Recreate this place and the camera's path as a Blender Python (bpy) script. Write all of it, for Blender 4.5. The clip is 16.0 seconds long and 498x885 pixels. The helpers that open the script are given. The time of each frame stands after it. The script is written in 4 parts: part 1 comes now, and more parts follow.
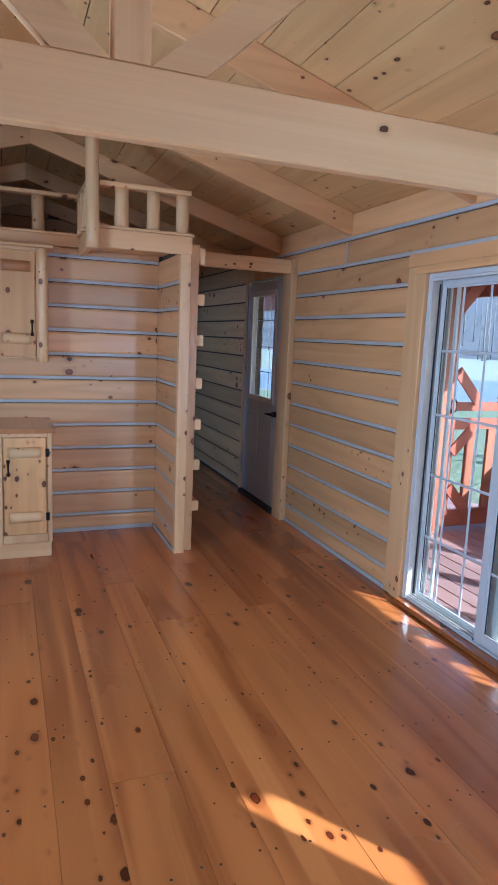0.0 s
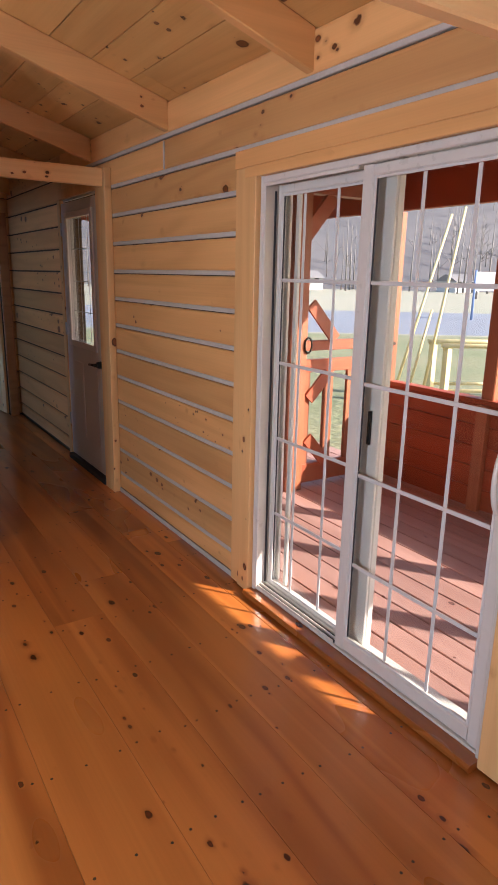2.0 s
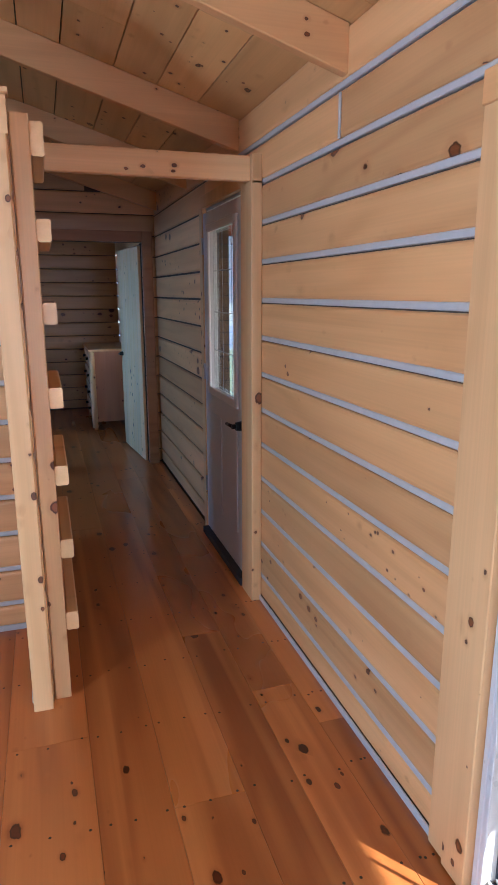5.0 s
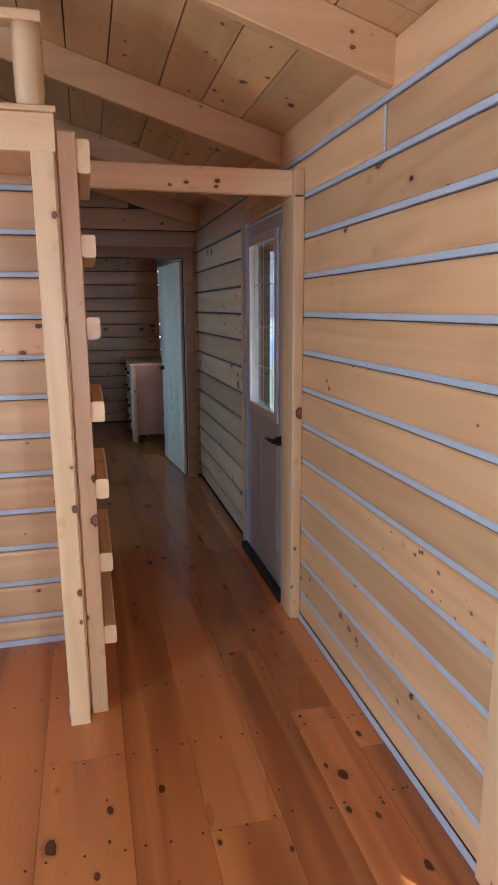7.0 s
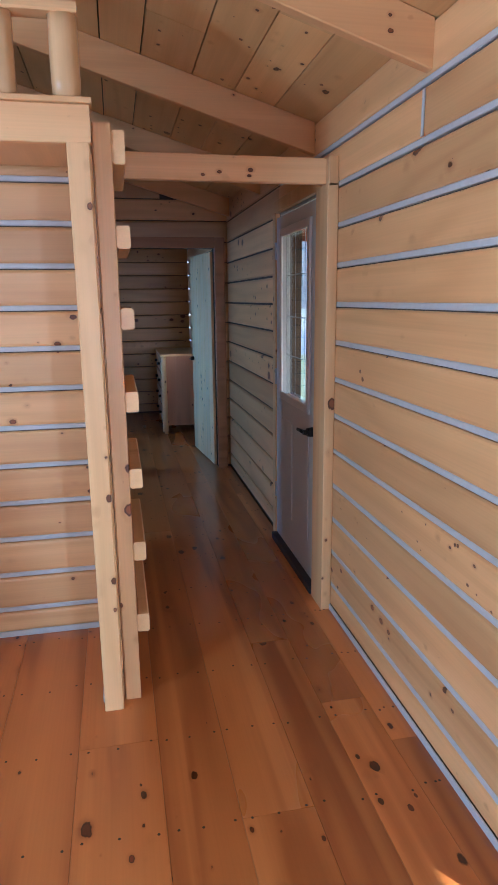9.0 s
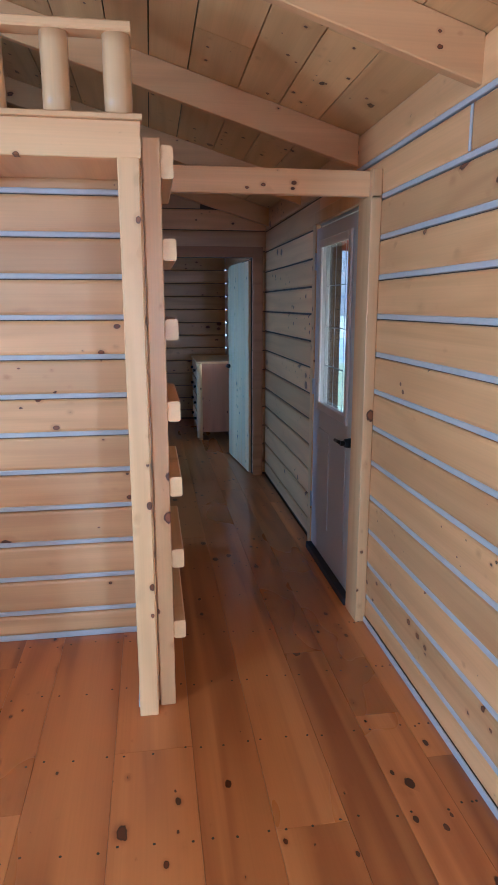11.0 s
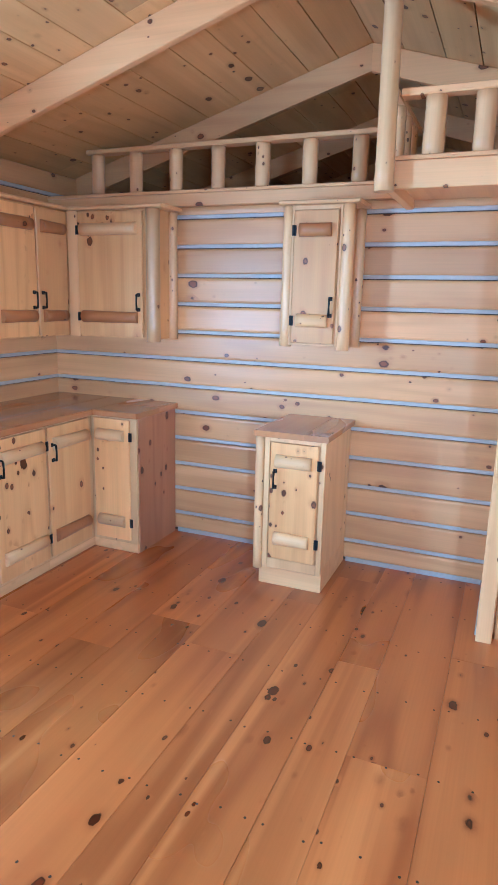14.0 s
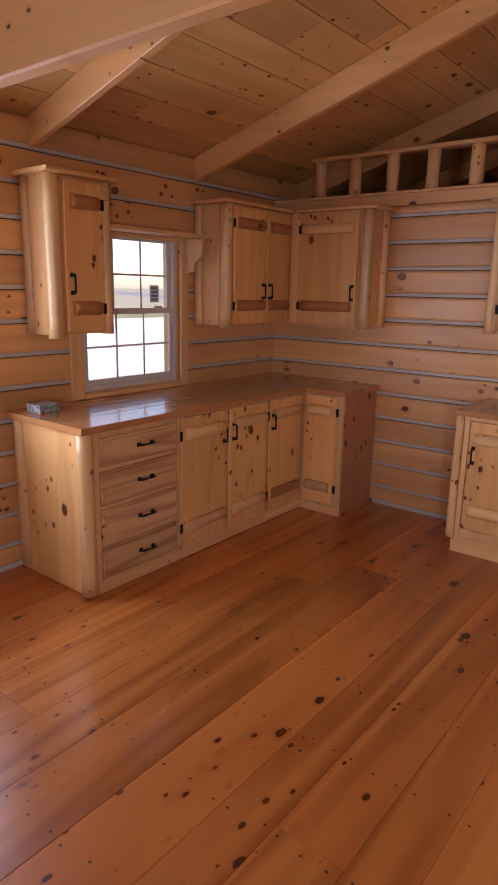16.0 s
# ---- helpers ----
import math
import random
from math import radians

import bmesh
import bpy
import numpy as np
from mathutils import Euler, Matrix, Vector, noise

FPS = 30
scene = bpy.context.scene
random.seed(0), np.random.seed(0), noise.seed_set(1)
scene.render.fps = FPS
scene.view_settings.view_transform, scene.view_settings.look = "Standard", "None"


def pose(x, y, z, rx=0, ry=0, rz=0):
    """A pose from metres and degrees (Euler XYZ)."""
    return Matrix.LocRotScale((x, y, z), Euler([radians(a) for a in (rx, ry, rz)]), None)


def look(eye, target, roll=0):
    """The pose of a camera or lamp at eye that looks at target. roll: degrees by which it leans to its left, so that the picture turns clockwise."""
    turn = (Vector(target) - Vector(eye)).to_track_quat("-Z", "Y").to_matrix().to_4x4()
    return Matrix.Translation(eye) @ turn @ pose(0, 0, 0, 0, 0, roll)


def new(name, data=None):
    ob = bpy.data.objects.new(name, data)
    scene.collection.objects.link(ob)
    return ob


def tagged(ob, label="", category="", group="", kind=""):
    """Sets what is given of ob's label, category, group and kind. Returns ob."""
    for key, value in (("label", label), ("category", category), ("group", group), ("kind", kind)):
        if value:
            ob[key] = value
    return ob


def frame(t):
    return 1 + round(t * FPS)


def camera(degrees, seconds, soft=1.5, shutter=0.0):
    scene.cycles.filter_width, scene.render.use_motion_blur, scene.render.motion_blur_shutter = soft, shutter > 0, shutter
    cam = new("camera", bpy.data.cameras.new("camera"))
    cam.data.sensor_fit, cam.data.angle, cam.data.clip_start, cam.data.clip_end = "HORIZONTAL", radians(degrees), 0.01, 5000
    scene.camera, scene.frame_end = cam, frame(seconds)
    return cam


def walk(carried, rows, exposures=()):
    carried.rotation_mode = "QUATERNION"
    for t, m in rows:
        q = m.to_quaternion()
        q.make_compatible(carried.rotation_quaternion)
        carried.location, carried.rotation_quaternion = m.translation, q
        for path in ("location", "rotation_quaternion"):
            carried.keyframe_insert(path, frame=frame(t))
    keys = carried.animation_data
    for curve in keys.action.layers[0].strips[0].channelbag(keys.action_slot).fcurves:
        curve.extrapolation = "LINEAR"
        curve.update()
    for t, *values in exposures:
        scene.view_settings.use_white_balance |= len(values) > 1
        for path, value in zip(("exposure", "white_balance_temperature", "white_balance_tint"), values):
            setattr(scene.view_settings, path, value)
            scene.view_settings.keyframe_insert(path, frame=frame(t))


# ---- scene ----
cam = camera(43.1, 16.0)
PATH = [
    (0, (1.812, 1.295, 1.556), (2.527, 3.134, 1.229), 2.5),
    (0.5, (2.009, 1.343, 1.556), (2.82, 3.14, 1.219), 1.2),
    (1, (2.163, 1.435, 1.542), (3.099, 3.166, 1.186), 0.2),
    (1.5, (2.309, 1.719, 1.536), (3.317, 3.385, 1.076), 0.5),
    (2, (2.461, 1.951, 1.545), (3.51, 3.575, 1.035), 1.2),
    (2.5, (2.68, 2.2, 1.559), (3.731, 3.819, 1.034), 0.3),
    (3, (2.791, 2.45, 1.574), (3.785, 4.101, 1.04), -0.3),
    (3.5, (2.845, 2.762, 1.589), (3.841, 4.415, 1.064), 0.7),
    (4, (2.921, 2.985, 1.577), (3.83, 4.687, 1.05), 0.5),
    (4.5, (3.025, 3.157, 1.606), (3.693, 4.974, 1.106), -0.3),
    (5, (3.059, 3.225, 1.594), (3.653, 5.078, 1.131), -0.1),
    (7.5, (3.058, 3.256, 1.588), (3.53, 5.154, 1.17), -0.4),
    (8, (3.065, 3.259, 1.583), (3.539, 5.156, 1.162), -0.4),
    (8.5, (3.057, 3.263, 1.583), (3.515, 5.161, 1.151), -0.5),
    (9, (3.041, 3.261, 1.59), (3.434, 5.17, 1.144), -0.6),
    (11.5, (2.998, 3.248, 1.61), (3.225, 5.193, 1.203), 0.4),
    (12, (2.98, 3.222, 1.593), (3.055, 5.182, 1.202), 0.3),
    (12.5, (2.933, 3.112, 1.591), (2.83, 5.07, 1.196), 0.6),
    (13, (2.87, 2.896, 1.568), (2.58, 4.836, 1.178), 1.4),
    (13.5, (2.859, 2.718, 1.585), (2.325, 4.599, 1.163), 1.7),
    (14, (2.945, 2.531, 1.581), (2.199, 4.335, 1.145), 1.4),
    (14.5, (2.955, 2.362, 1.595), (2.03, 4.079, 1.151), 0.9),
    (15, (2.972, 2.204, 1.584), (1.893, 3.827, 1.135), 0.8),
    (15.5, (2.985, 2.035, 1.557), (1.839, 3.61, 1.102), 1.0),
    (16, (3.011, 1.988, 1.566), (1.808, 3.515, 1.097), 1.2),
]
EXPOSURES = [
    (0, 1.45, 4450, 5), (0.5, 1.35, 4400, 5), (1, 1.25, 4700, 6), (1.5, 1.05, 5600, 15), (2, 1.4, 6450, 21), (2.5, 1.75, 6600, 25), (3.5, 1.8, 6800, 28), (4.5, 2.05, 5350, 15),
    (5.0, 2.05, 4850, 10), (9.0, 2.13, 4600, 6), (13.0, 2.23, 4150, 1), (14.0, 2.5, 4100, 0), (14.5, 2.1, 4000, -1), (15.0, 1.75, 4150, 1), (15.5, 1.27, 5400, 20), (16.0, 0.9, 6700, 36),
]
walk(cam, [(t, look(eye, target, roll)) for t, eye, target, roll in PATH], EXPOSURES)

# ---- daylight ----
world = bpy.data.worlds.new("daylight")
scene.world = world
world.use_nodes = True
wn = world.node_tree
sky = wn.nodes.new("ShaderNodeTexSky")
sky.sky_type, sky.sun_disc = "NISHITA", False
SUN_EL, SUN_X, SUN_Y = 27.5, 0.587, -0.81
sky.sun_elevation = radians(SUN_EL)
sky.sun_rotation = math.atan2(SUN_X, SUN_Y)
wn.links.new(sky.outputs[0], wn.nodes["Background"].inputs[0])
wn.nodes["Background"].inputs[1].default_value = 0.15
sun = new("sun", bpy.data.lights.new("sun", "SUN"))
sun.data.energy, sun.data.angle, sun.data.color = 5.0, radians(0.5), (1.0, 0.93, 0.82)
c27 = math.cos(radians(SUN_EL))
sun.matrix_world = look((SUN_X * c27 * 20, SUN_Y * c27 * 20, math.sin(radians(SUN_EL)) * 20), (0, 0, 0))


def sky_fill_lamp(x, y, z, tx, ty, tz, w, h, watts, colour, spread=180):
    """An added area lamp in a window opening, standing in for skylight."""
    lamp = new("added_sky_fill", bpy.data.lights.new("added_sky_fill", "AREA"))
    lamp.data.shape, lamp.data.size, lamp.data.size_y = "RECTANGLE", w, h
    lamp.data.energy, lamp.data.color, lamp.data.spread = watts, colour, radians(spread)
    lamp.matrix_world = look((x, y, z), (tx, ty, tz))


LAMP = (0.66, 0.83, 1.0)
BLUE = (0.22, 0.5, 1.0)
# Fill lamps added to brighten the rooms; their openings are mostly unseen and assumed.
sky_fill_lamp(0.95, -3.56, 1.72, 1.3, 3.0, 0.9, 1.1, 0.5, 2, LAMP)
sky_fill_lamp(3.0, -3.56, 1.72, 2.7, 3.0, 0.9, 1.1, 0.5, 2, LAMP)
sky_fill_lamp(-0.17, 3.1, 1.45, 4.0, 4.0, 1.75, 0.9, 1.1, 20, LAMP, 150)
sky_fill_lamp(-0.17, -1.5, 1.45, 4.0, 1.6, -0.3, 1.4, 1.1, 9.5, LAMP, 100)
sky_fill_lamp(4.13, 0.92, 1.25, 1.3, 6.2, 0.8, 0.36, 0.46, 6.5, LAMP, 80)
sky_fill_lamp(4.13, -1.4, 1.77, 0.0, 2.5, 0.6, 1.1, 0.42, 7, LAMP, 120)
sky_fill_lamp(-0.17, 8.1, 1.45, 4.0, 8.2, 0.7, 1.0, 1.1, 11, BLUE)
sky_fill_lamp(-0.17, 9.75, 1.45, 3.9, 9.55, 1.0, 0.6, 1.1, 3.5, BLUE, 60)
sky_fill_lamp(4.16, 10.0, 1.3, 3.0, 10.0, 1.3, 0.7, 0.7, 0.6, (0.85, 0.93, 1.0))

# ---- the plan ----
LX, RX, PY = -0.095, 4.06, 6.22          # kitchen wall, porch wall, partition
FRONT, HALL_END, BACK = -3.5, 9.1, 12.3
RIDGE, SLOPE, EAVE = 2.01, 0.30, 2.285   # rafter undersides
COURSE, FIRST = 0.1775, -0.0475             # log courses
DECK, GROUND = -0.03, -0.42


def rafter_z(x):
    return EAVE + SLOPE * (RX - max(x, 2 * RIDGE - x))


def ceiling_z(x):
    return rafter_z(x) + 0.15


# ---- materials ----
def node(nt, kind, **settings):
    n = nt.nodes.new("ShaderNode" + kind)
    for key, value in settings.items():
        if key == "op":
            n.operation = value
        elif key == "data":
            n.data_type = value
        elif key == "blend":
            n.blend_type = value
        else:
            n.inputs[key].default_value = value
    return n


def start(name):
    m = bpy.data.materials.new(name)
    m.use_nodes = True
    return m, m.node_tree, m.node_tree.nodes["Principled BSDF"]


def maths(nt, op, a, b=None, c=None):
    n = nt.nodes.new("ShaderNodeMath")
    n.operation = op
    for i, v in enumerate((a, b, c)):
        if v is None:
            continue
        if isinstance(v, (int, float)):
            n.inputs[i].default_value = v
        else:
            nt.links.new(v, n.inputs[i])
    return n.outputs[0]


def blend(nt, mode, fac, a, b):
    n = nt.nodes.new("ShaderNodeMix")
    n.data_type, n.blend_type = "RGBA", mode
    for i, v in ((0, fac), (6, a), (7, b)):
        if isinstance(v, (int, float)):
            n.inputs[i].default_value = v
        elif isinstance(v, tuple):
            n.inputs[i].default_value = (*v, 1)
        else:
            nt.links.new(v, n.inputs[i])
    return n.outputs[2]


def vmul(nt, v, s):
    n = nt.nodes.new("ShaderNodeVectorMath")
    n.operation = "MULTIPLY"
    nt.links.new(v, n.inputs[0])
    n.inputs[1].default_value = s
    return n.outputs[0]


def remap(nt, v, a, b, c, d):
    n = nt.nodes.new("ShaderNodeMapRange")
    nt.links.new(v, n.inputs[0])
    for i, w in enumerate((a, b, c, d)):
        n.inputs[i + 1].default_value = w
    return n.outputs[0]


def noise_tex(nt, v, scale, detail=2.0, rough=0.5):
    n = nt.nodes.new("ShaderNodeTexNoise")
    nt.links.new(v, n.inputs["Vector"])
    n.inputs["Scale"].default_value, n.inputs["Detail"].default_value, n.inputs["Roughness"].default_value = scale, detail, rough
    return n.outputs["Fac"]


def wood(name, axis, light, dark, rough=0.42, knots=0.5, ring=0.35, vary=0.22, island=False, coat=0.0, knot_size=0.17, streak=0.3, bump=0.1, freq=32.0, kscale=1.25, depth="", coat_rough=0.16, oval=5.0):
    """Sawn pine with the grain along one axis: growth rings that bend round knots, streaks, and tone changes from piece to piece."""
    m, nt, bsdf = start(name)
    co = nt.nodes.new("ShaderNodeTexCoord")
    if island:
        rnd = nt.nodes.new("ShaderNodeNewGeometry").outputs["Random Per Island"]
    else:
        rnd = nt.nodes.new("ShaderNodeObjectInfo").outputs["Random"]
    off = nt.nodes.new("ShaderNodeCombineXYZ")
    for i, k in enumerate((17.3, 41.7, 29.1)):
        nt.links.new(maths(nt, "MULTIPLY", rnd, k), off.inputs[i])
    add = nt.nodes.new("ShaderNodeVectorMath")
    nt.links.new(co.outputs["Object"], add.inputs[0])
    nt.links.new(off.outputs[0], add.inputs[1])
    p = add.outputs[0]

    def stretch(along, across):
        return vmul(nt, p, tuple(along if a == axis else across for a in "xyz"))

    # knots: a layer of branch knots that gather in places, and a layer of pin knots
    def knot_layer(k, share, most, low, g0, g1):
        sc = tuple(oval * k if a == axis else 0.25 * k if a == depth else 7.0 * k for a in "xyz")
        vor = nt.nodes.new("ShaderNodeTexVoronoi")
        nt.links.new(vmul(nt, p, sc), vor.inputs["Vector"])
        vor.inputs["Scale"].default_value = 1.0
        sep = nt.nodes.new("ShaderNodeSeparateColor")
        nt.links.new(vor.outputs["Color"], sep.inputs[0])
        pick = maths(nt, "POWER", remap(nt, sep.outputs[0], 1 - share, 1.0, 0.0, 1.0), 0.8)
        size = maths(nt, "ADD", maths(nt, "MULTIPLY", pick, most), 0.004)
        gather = remap(nt, noise_tex(nt, stretch(1.3, 2.6), 1.0, 1.0), g0, g1, low, 1.0)
        size = maths(nt, "MAXIMUM", maths(nt, "MULTIPLY", size, gather), 0.003)
        wob = maths(nt, "ADD", vor.outputs["Distance"], maths(nt, "MULTIPLY", maths(nt, "SUBTRACT", noise_tex(nt, stretch(30 * k, 50 * k), 1.0, 3.0), 0.5), 0.12))
        return maths(nt, "DIVIDE", maths(nt, "MAXIMUM", wob, 0.01), size), sep.outputs[1]

    big, age = knot_layer(kscale, knots, knot_size, 0.3, 0.38, 0.52)
    small, _ = knot_layer(kscale * 2.3, min(0.9, knots * 1.0), knot_size * 1.1, 0.0, 0.47, 0.56)
    ratio = maths(nt, "MINIMUM", big, small)
    knot = remap(nt, ratio, 1.0, 0.86, 0.0, 1.0)
    core = maths(nt, "MULTIPLY", remap(nt, ratio, 0.78, 0.6, 0.0, 1.0), remap(nt, age, 0.25, 0.6, 0.25, 1.0))
    halo = maths(nt, "POWER", remap(nt, ratio, 2.4, 0.9, 0.0, 1.0), 2.0)
    # rings
    field = maths(nt, "ADD", noise_tex(nt, stretch(0.5, 5.0), 1.0, 1.5), maths(nt, "MULTIPLY", halo, 0.10))
    rings = maths(nt, "SINE", maths(nt, "MULTIPLY", field, freq))
    rings = maths(nt, "POWER", remap(nt, rings, -1, 1, 0, 1), 1.8)
    wide = remap(nt, noise_tex(nt, stretch(0.35, 3.2), 1.0, 2.0), 0.35, 0.7, 0, 1)
    fine = noise_tex(nt, stretch(2.0, 150.0), 1.0, 1.0)
    patch = noise_tex(nt, stretch(0.9, 2.2), 1.0, 2.0)
    body = blend(nt, "MIX", maths(nt, "MULTIPLY", rings, ring), light, dark)
    body = blend(nt, "MIX", maths(nt, "MULTIPLY", wide, streak), body, tuple(0.5 * a + 0.5 * b for a, b in zip(light, dark)))
    sap = remap(nt, noise_tex(nt, stretch(0.22, 9.0), 1.0, 2.0), 0.56, 0.66, 0, 1)
    body = blend(nt, "MIX", maths(nt, "MULTIPLY", sap, streak), body, tuple(min(0.9, c * k) for c, k in zip(light, (1.18, 1.28, 1.4))))
    tone = maths(nt, "ADD", remap(nt, rnd, 0, 1, 1 - vary * 0.6, 1 + vary * 0.4), maths(nt, "MULTIPLY", maths(nt, "SUBTRACT", patch, 0.5), 0.42))
    tone = maths(nt, "MULTIPLY", tone, remap(nt, fine, 0.3, 0.7, 0.97, 1.02))
    grey = nt.nodes.new("ShaderNodeCombineColor")
    for i in range(3):
        nt.links.new(tone, grey.inputs[i])
    body = blend(nt, "MULTIPLY", 1.0, body, grey.outputs[0])
    body = blend(nt, "MIX", maths(nt, "MULTIPLY", halo, 0.34), body, tuple(c * k for c, k in zip(dark, (0.75, 0.55, 0.42))))
    body = blend(nt, "MIX", maths(nt, "MULTIPLY", knot, 0.96), body, tuple(c * k for c, k in zip(dark, (0.13, 0.075, 0.06))))
    body = blend(nt, "MIX", maths(nt, "MULTIPLY", core, 0.8), body, tuple(c * k for c, k in zip(dark, (0.55, 0.38, 0.30))))
    nt.links.new(body, bsdf.inputs["Base Color"])
    nt.links.new(remap(nt, patch, 0.3, 0.7, rough - 0.05, rough + 0.06), bsdf.inputs["Roughness"])
    bsdf.inputs["Coat Weight"].default_value, bsdf.inputs["Coat Roughness"].default_value = coat, coat_rough
    height = maths(nt, "ADD", maths(nt, "MULTIPLY", fine, 0.35), maths(nt, "SUBTRACT", maths(nt, "MULTIPLY", rings, 0.3), maths(nt, "MULTIPLY", knot, 0.6)))
    b = nt.nodes.new("ShaderNodeBump")
    b.inputs["Strength"].default_value, b.inputs["Distance"].default_value = bump, 0.004
    nt.links.new(height, b.inputs["Height"])
    nt.links.new(b.outputs[0], bsdf.inputs["Normal"])
    return m


def plain(name, colour, rough=0.5, metal=0.0, grain=0.1, scale=30.0, bump=0.05, spec=0.5):
    """Paint, vinyl, metal, mortar: a base colour with two sizes of unevenness."""
    m, nt, bsdf = start(name)
    co = nt.nodes.new("ShaderNodeTexCoord").outputs["Object"]
    n = maths(nt, "ADD", noise_tex(nt, co, scale, 3.0), maths(nt, "MULTIPLY", noise_tex(nt, co, scale * 0.12, 2.0), 0.8))
    col = blend(nt, "MIX", remap(nt, n, 0.5, 1.3, 0, 1), tuple(c * (1 - grain) for c in colour), tuple(min(1, c * (1 + grain)) for c in colour))
    nt.links.new(col, bsdf.inputs["Base Color"])
    nt.links.new(remap(nt, n, 0.5, 1.3, rough - 0.05, rough + 0.08), bsdf.inputs["Roughness"])
    bsdf.inputs["Metallic"].default_value = metal
    bsdf.inputs["Specular IOR Level"].default_value = spec
    b = nt.nodes.new("ShaderNodeBump")
    b.inputs["Strength"].default_value, b.inputs["Distance"].default_value = bump, 0.003
    nt.links.new(n, b.inputs["Height"])
    nt.links.new(b.outputs[0], bsdf.inputs["Normal"])
    return m


def glass_mat():
    m, nt, bsdf = start("window_glass")
    clear = nt.nodes.new("ShaderNodeBsdfTransparent")
    clear.inputs[0].default_value = (0.93, 0.95, 0.94, 1)
    gloss = nt.nodes.new("ShaderNodeBsdfGlossy")
    gloss.inputs["Roughness"].default_value = 0.02
    lw = nt.nodes.new("ShaderNodeLayerWeight")
    fres = maths(nt, "MULTIPLY_ADD", maths(nt, "POWER", lw.outputs["Facing"], 5.0), 0.9, 0.03)
    mix = nt.nodes.new("ShaderNodeMixShader")
    nt.links.new(fres, mix.inputs[0])
    nt.links.new(clear.outputs[0], mix.inputs[1])
    nt.links.new(gloss.outputs[0], mix.inputs[2])
    nt.links.new(mix.outputs[0], nt.nodes["Material Output"].inputs[0])
    return m


PALE, TAN = (0.77, 0.42, 0.16), (0.50, 0.21, 0.06)
log_x = wood("log_pine_x", "x", PALE, TAN, knots=0.4, knot_size=0.24, ring=0.28, streak=0.36, vary=0.34, freq=30.0, depth="y", coat=0.3, coat_rough=0.3)
log_y = wood("log_pine_y", "y", PALE, TAN, knots=0.4, knot_size=0.24, ring=0.28, streak=0.36, vary=0.34, freq=30.0, depth="x", coat=0.15, coat_rough=0.3)
BOARD, GRAIN = (0.80, 0.47, 0.195), (0.54, 0.255, 0.085)
pine_x = wood("pine_x", "x", BOARD, GRAIN, knots=0.38, knot_size=0.19, ring=0.24, depth="y")
pine_y = wood("pine_y", "y", BOARD, GRAIN, knots=0.38, knot_size=0.19, ring=0.24, depth="x")
pine_z = wood("pine_z", "z", BOARD, GRAIN, knots=0.4, knot_size=0.22, ring=0.24)
door_z = wood("door_pine_z", "z", (0.82, 0.445, 0.155), (0.56, 0.225, 0.06), knots=0.32, knot_size=0.38, ring=0.3, kscale=1.7)
door_y = wood("drawer_pine_y", "y", (0.72, 0.43, 0.195), (0.40, 0.185, 0.068), knots=0.1, ring=0.85, freq=46.0)
peel_x = wood("peeled_log_x", "x", (0.79, 0.485, 0.21), (0.52, 0.28, 0.11), knots=0.4, knot_size=0.2, kscale=2.2)
peel_y = wood("peeled_log_y", "y", (0.79, 0.485, 0.21), (0.52, 0.28, 0.11), knots=0.4, knot_size=0.2, kscale=2.2)
peel_z = wood("peeled_log_z", "z", (0.79, 0.485, 0.21), (0.5, 0.27, 0.11), knots=0.5, knot_size=0.22, kscale=2.0, rough=0.34)
dark_x = wood("brown_log_x", "x", (0.46, 0.195, 0.062), (0.25, 0.085, 0.027), knots=0.2)
dark_y = wood("brown_log_y", "y", (0.46, 0.195, 0.062), (0.25, 0.085, 0.027), knots=0.2)
cedar_z = wood("red_pine_panel_z", "z", (0.54, 0.224, 0.0939), (0.34, 0.122, 0.0508), knots=0.35, knot_size=0.28, kscale=2.0)
rafter_x = wood("rafter_pine_x", "x", PALE, TAN, knots=0.26, knot_size=0.2, ring=0.24, depth="y")
floor_y = wood("varnished_floor_y", "y", (0.56, 0.186, 0.037), (0.27, 0.062, 0.010), rough=0.3, knots=0.34, knot_size=0.26, ring=0.72, vary=0.3, coat=0.5, streak=0.75, bump=0.006, freq=20.0, kscale=1.5, depth="z", coat_rough=0.13, oval=4.2)
counter_y = wood("varnished_counter_y", "y", (0.52, 0.225, 0.075), (0.32, 0.115, 0.036), rough=0.24, knots=0.3, ring=0.22, coat=0.45, bump=0.01, freq=14.0, depth="z", coat_rough=0.07)
ceil_y = wood("ceiling_boards_y", "y", (0.79, 0.465, 0.165), (0.52, 0.255, 0.075), knots=0.46, knot_size=0.22, ring=0.26, island=True, vary=0.3, depth="z")
stain_x = wood("red_stain_x", "x", (0.44, 0.105, 0.045), (0.27, 0.055, 0.025), knots=0.2, rough=0.5)
stain_y = wood("red_stain_y", "y", (0.46, 0.085, 0.03), (0.28, 0.045, 0.018), knots=0.2, rough=0.5)
stain_z = wood("red_stain_z", "z", (0.42, 0.135, 0.06), (0.27, 0.07, 0.032), knots=0.2, rough=0.5)
deck_y = wood("deck_stain_y", "y", (0.46, 0.26, 0.21), (0.33, 0.16, 0.125), knots=0.2, rough=0.55)
chink = plain("chinking", (0.53, 0.505, 0.465), 0.5, grain=0.08)
vinyl = plain("white_vinyl", (0.66, 0.62, 0.56), 0.3, grain=0.03, bump=0.01)
muntin_white = plain("muntin_vinyl", (0.66, 0.645, 0.615), 0.35, grain=0.03)
black = plain("black_iron", (0.018, 0.017, 0.016), 0.42, 0.6)
rubber = plain("dark_gasket", (0.03, 0.03, 0.035), 0.6)
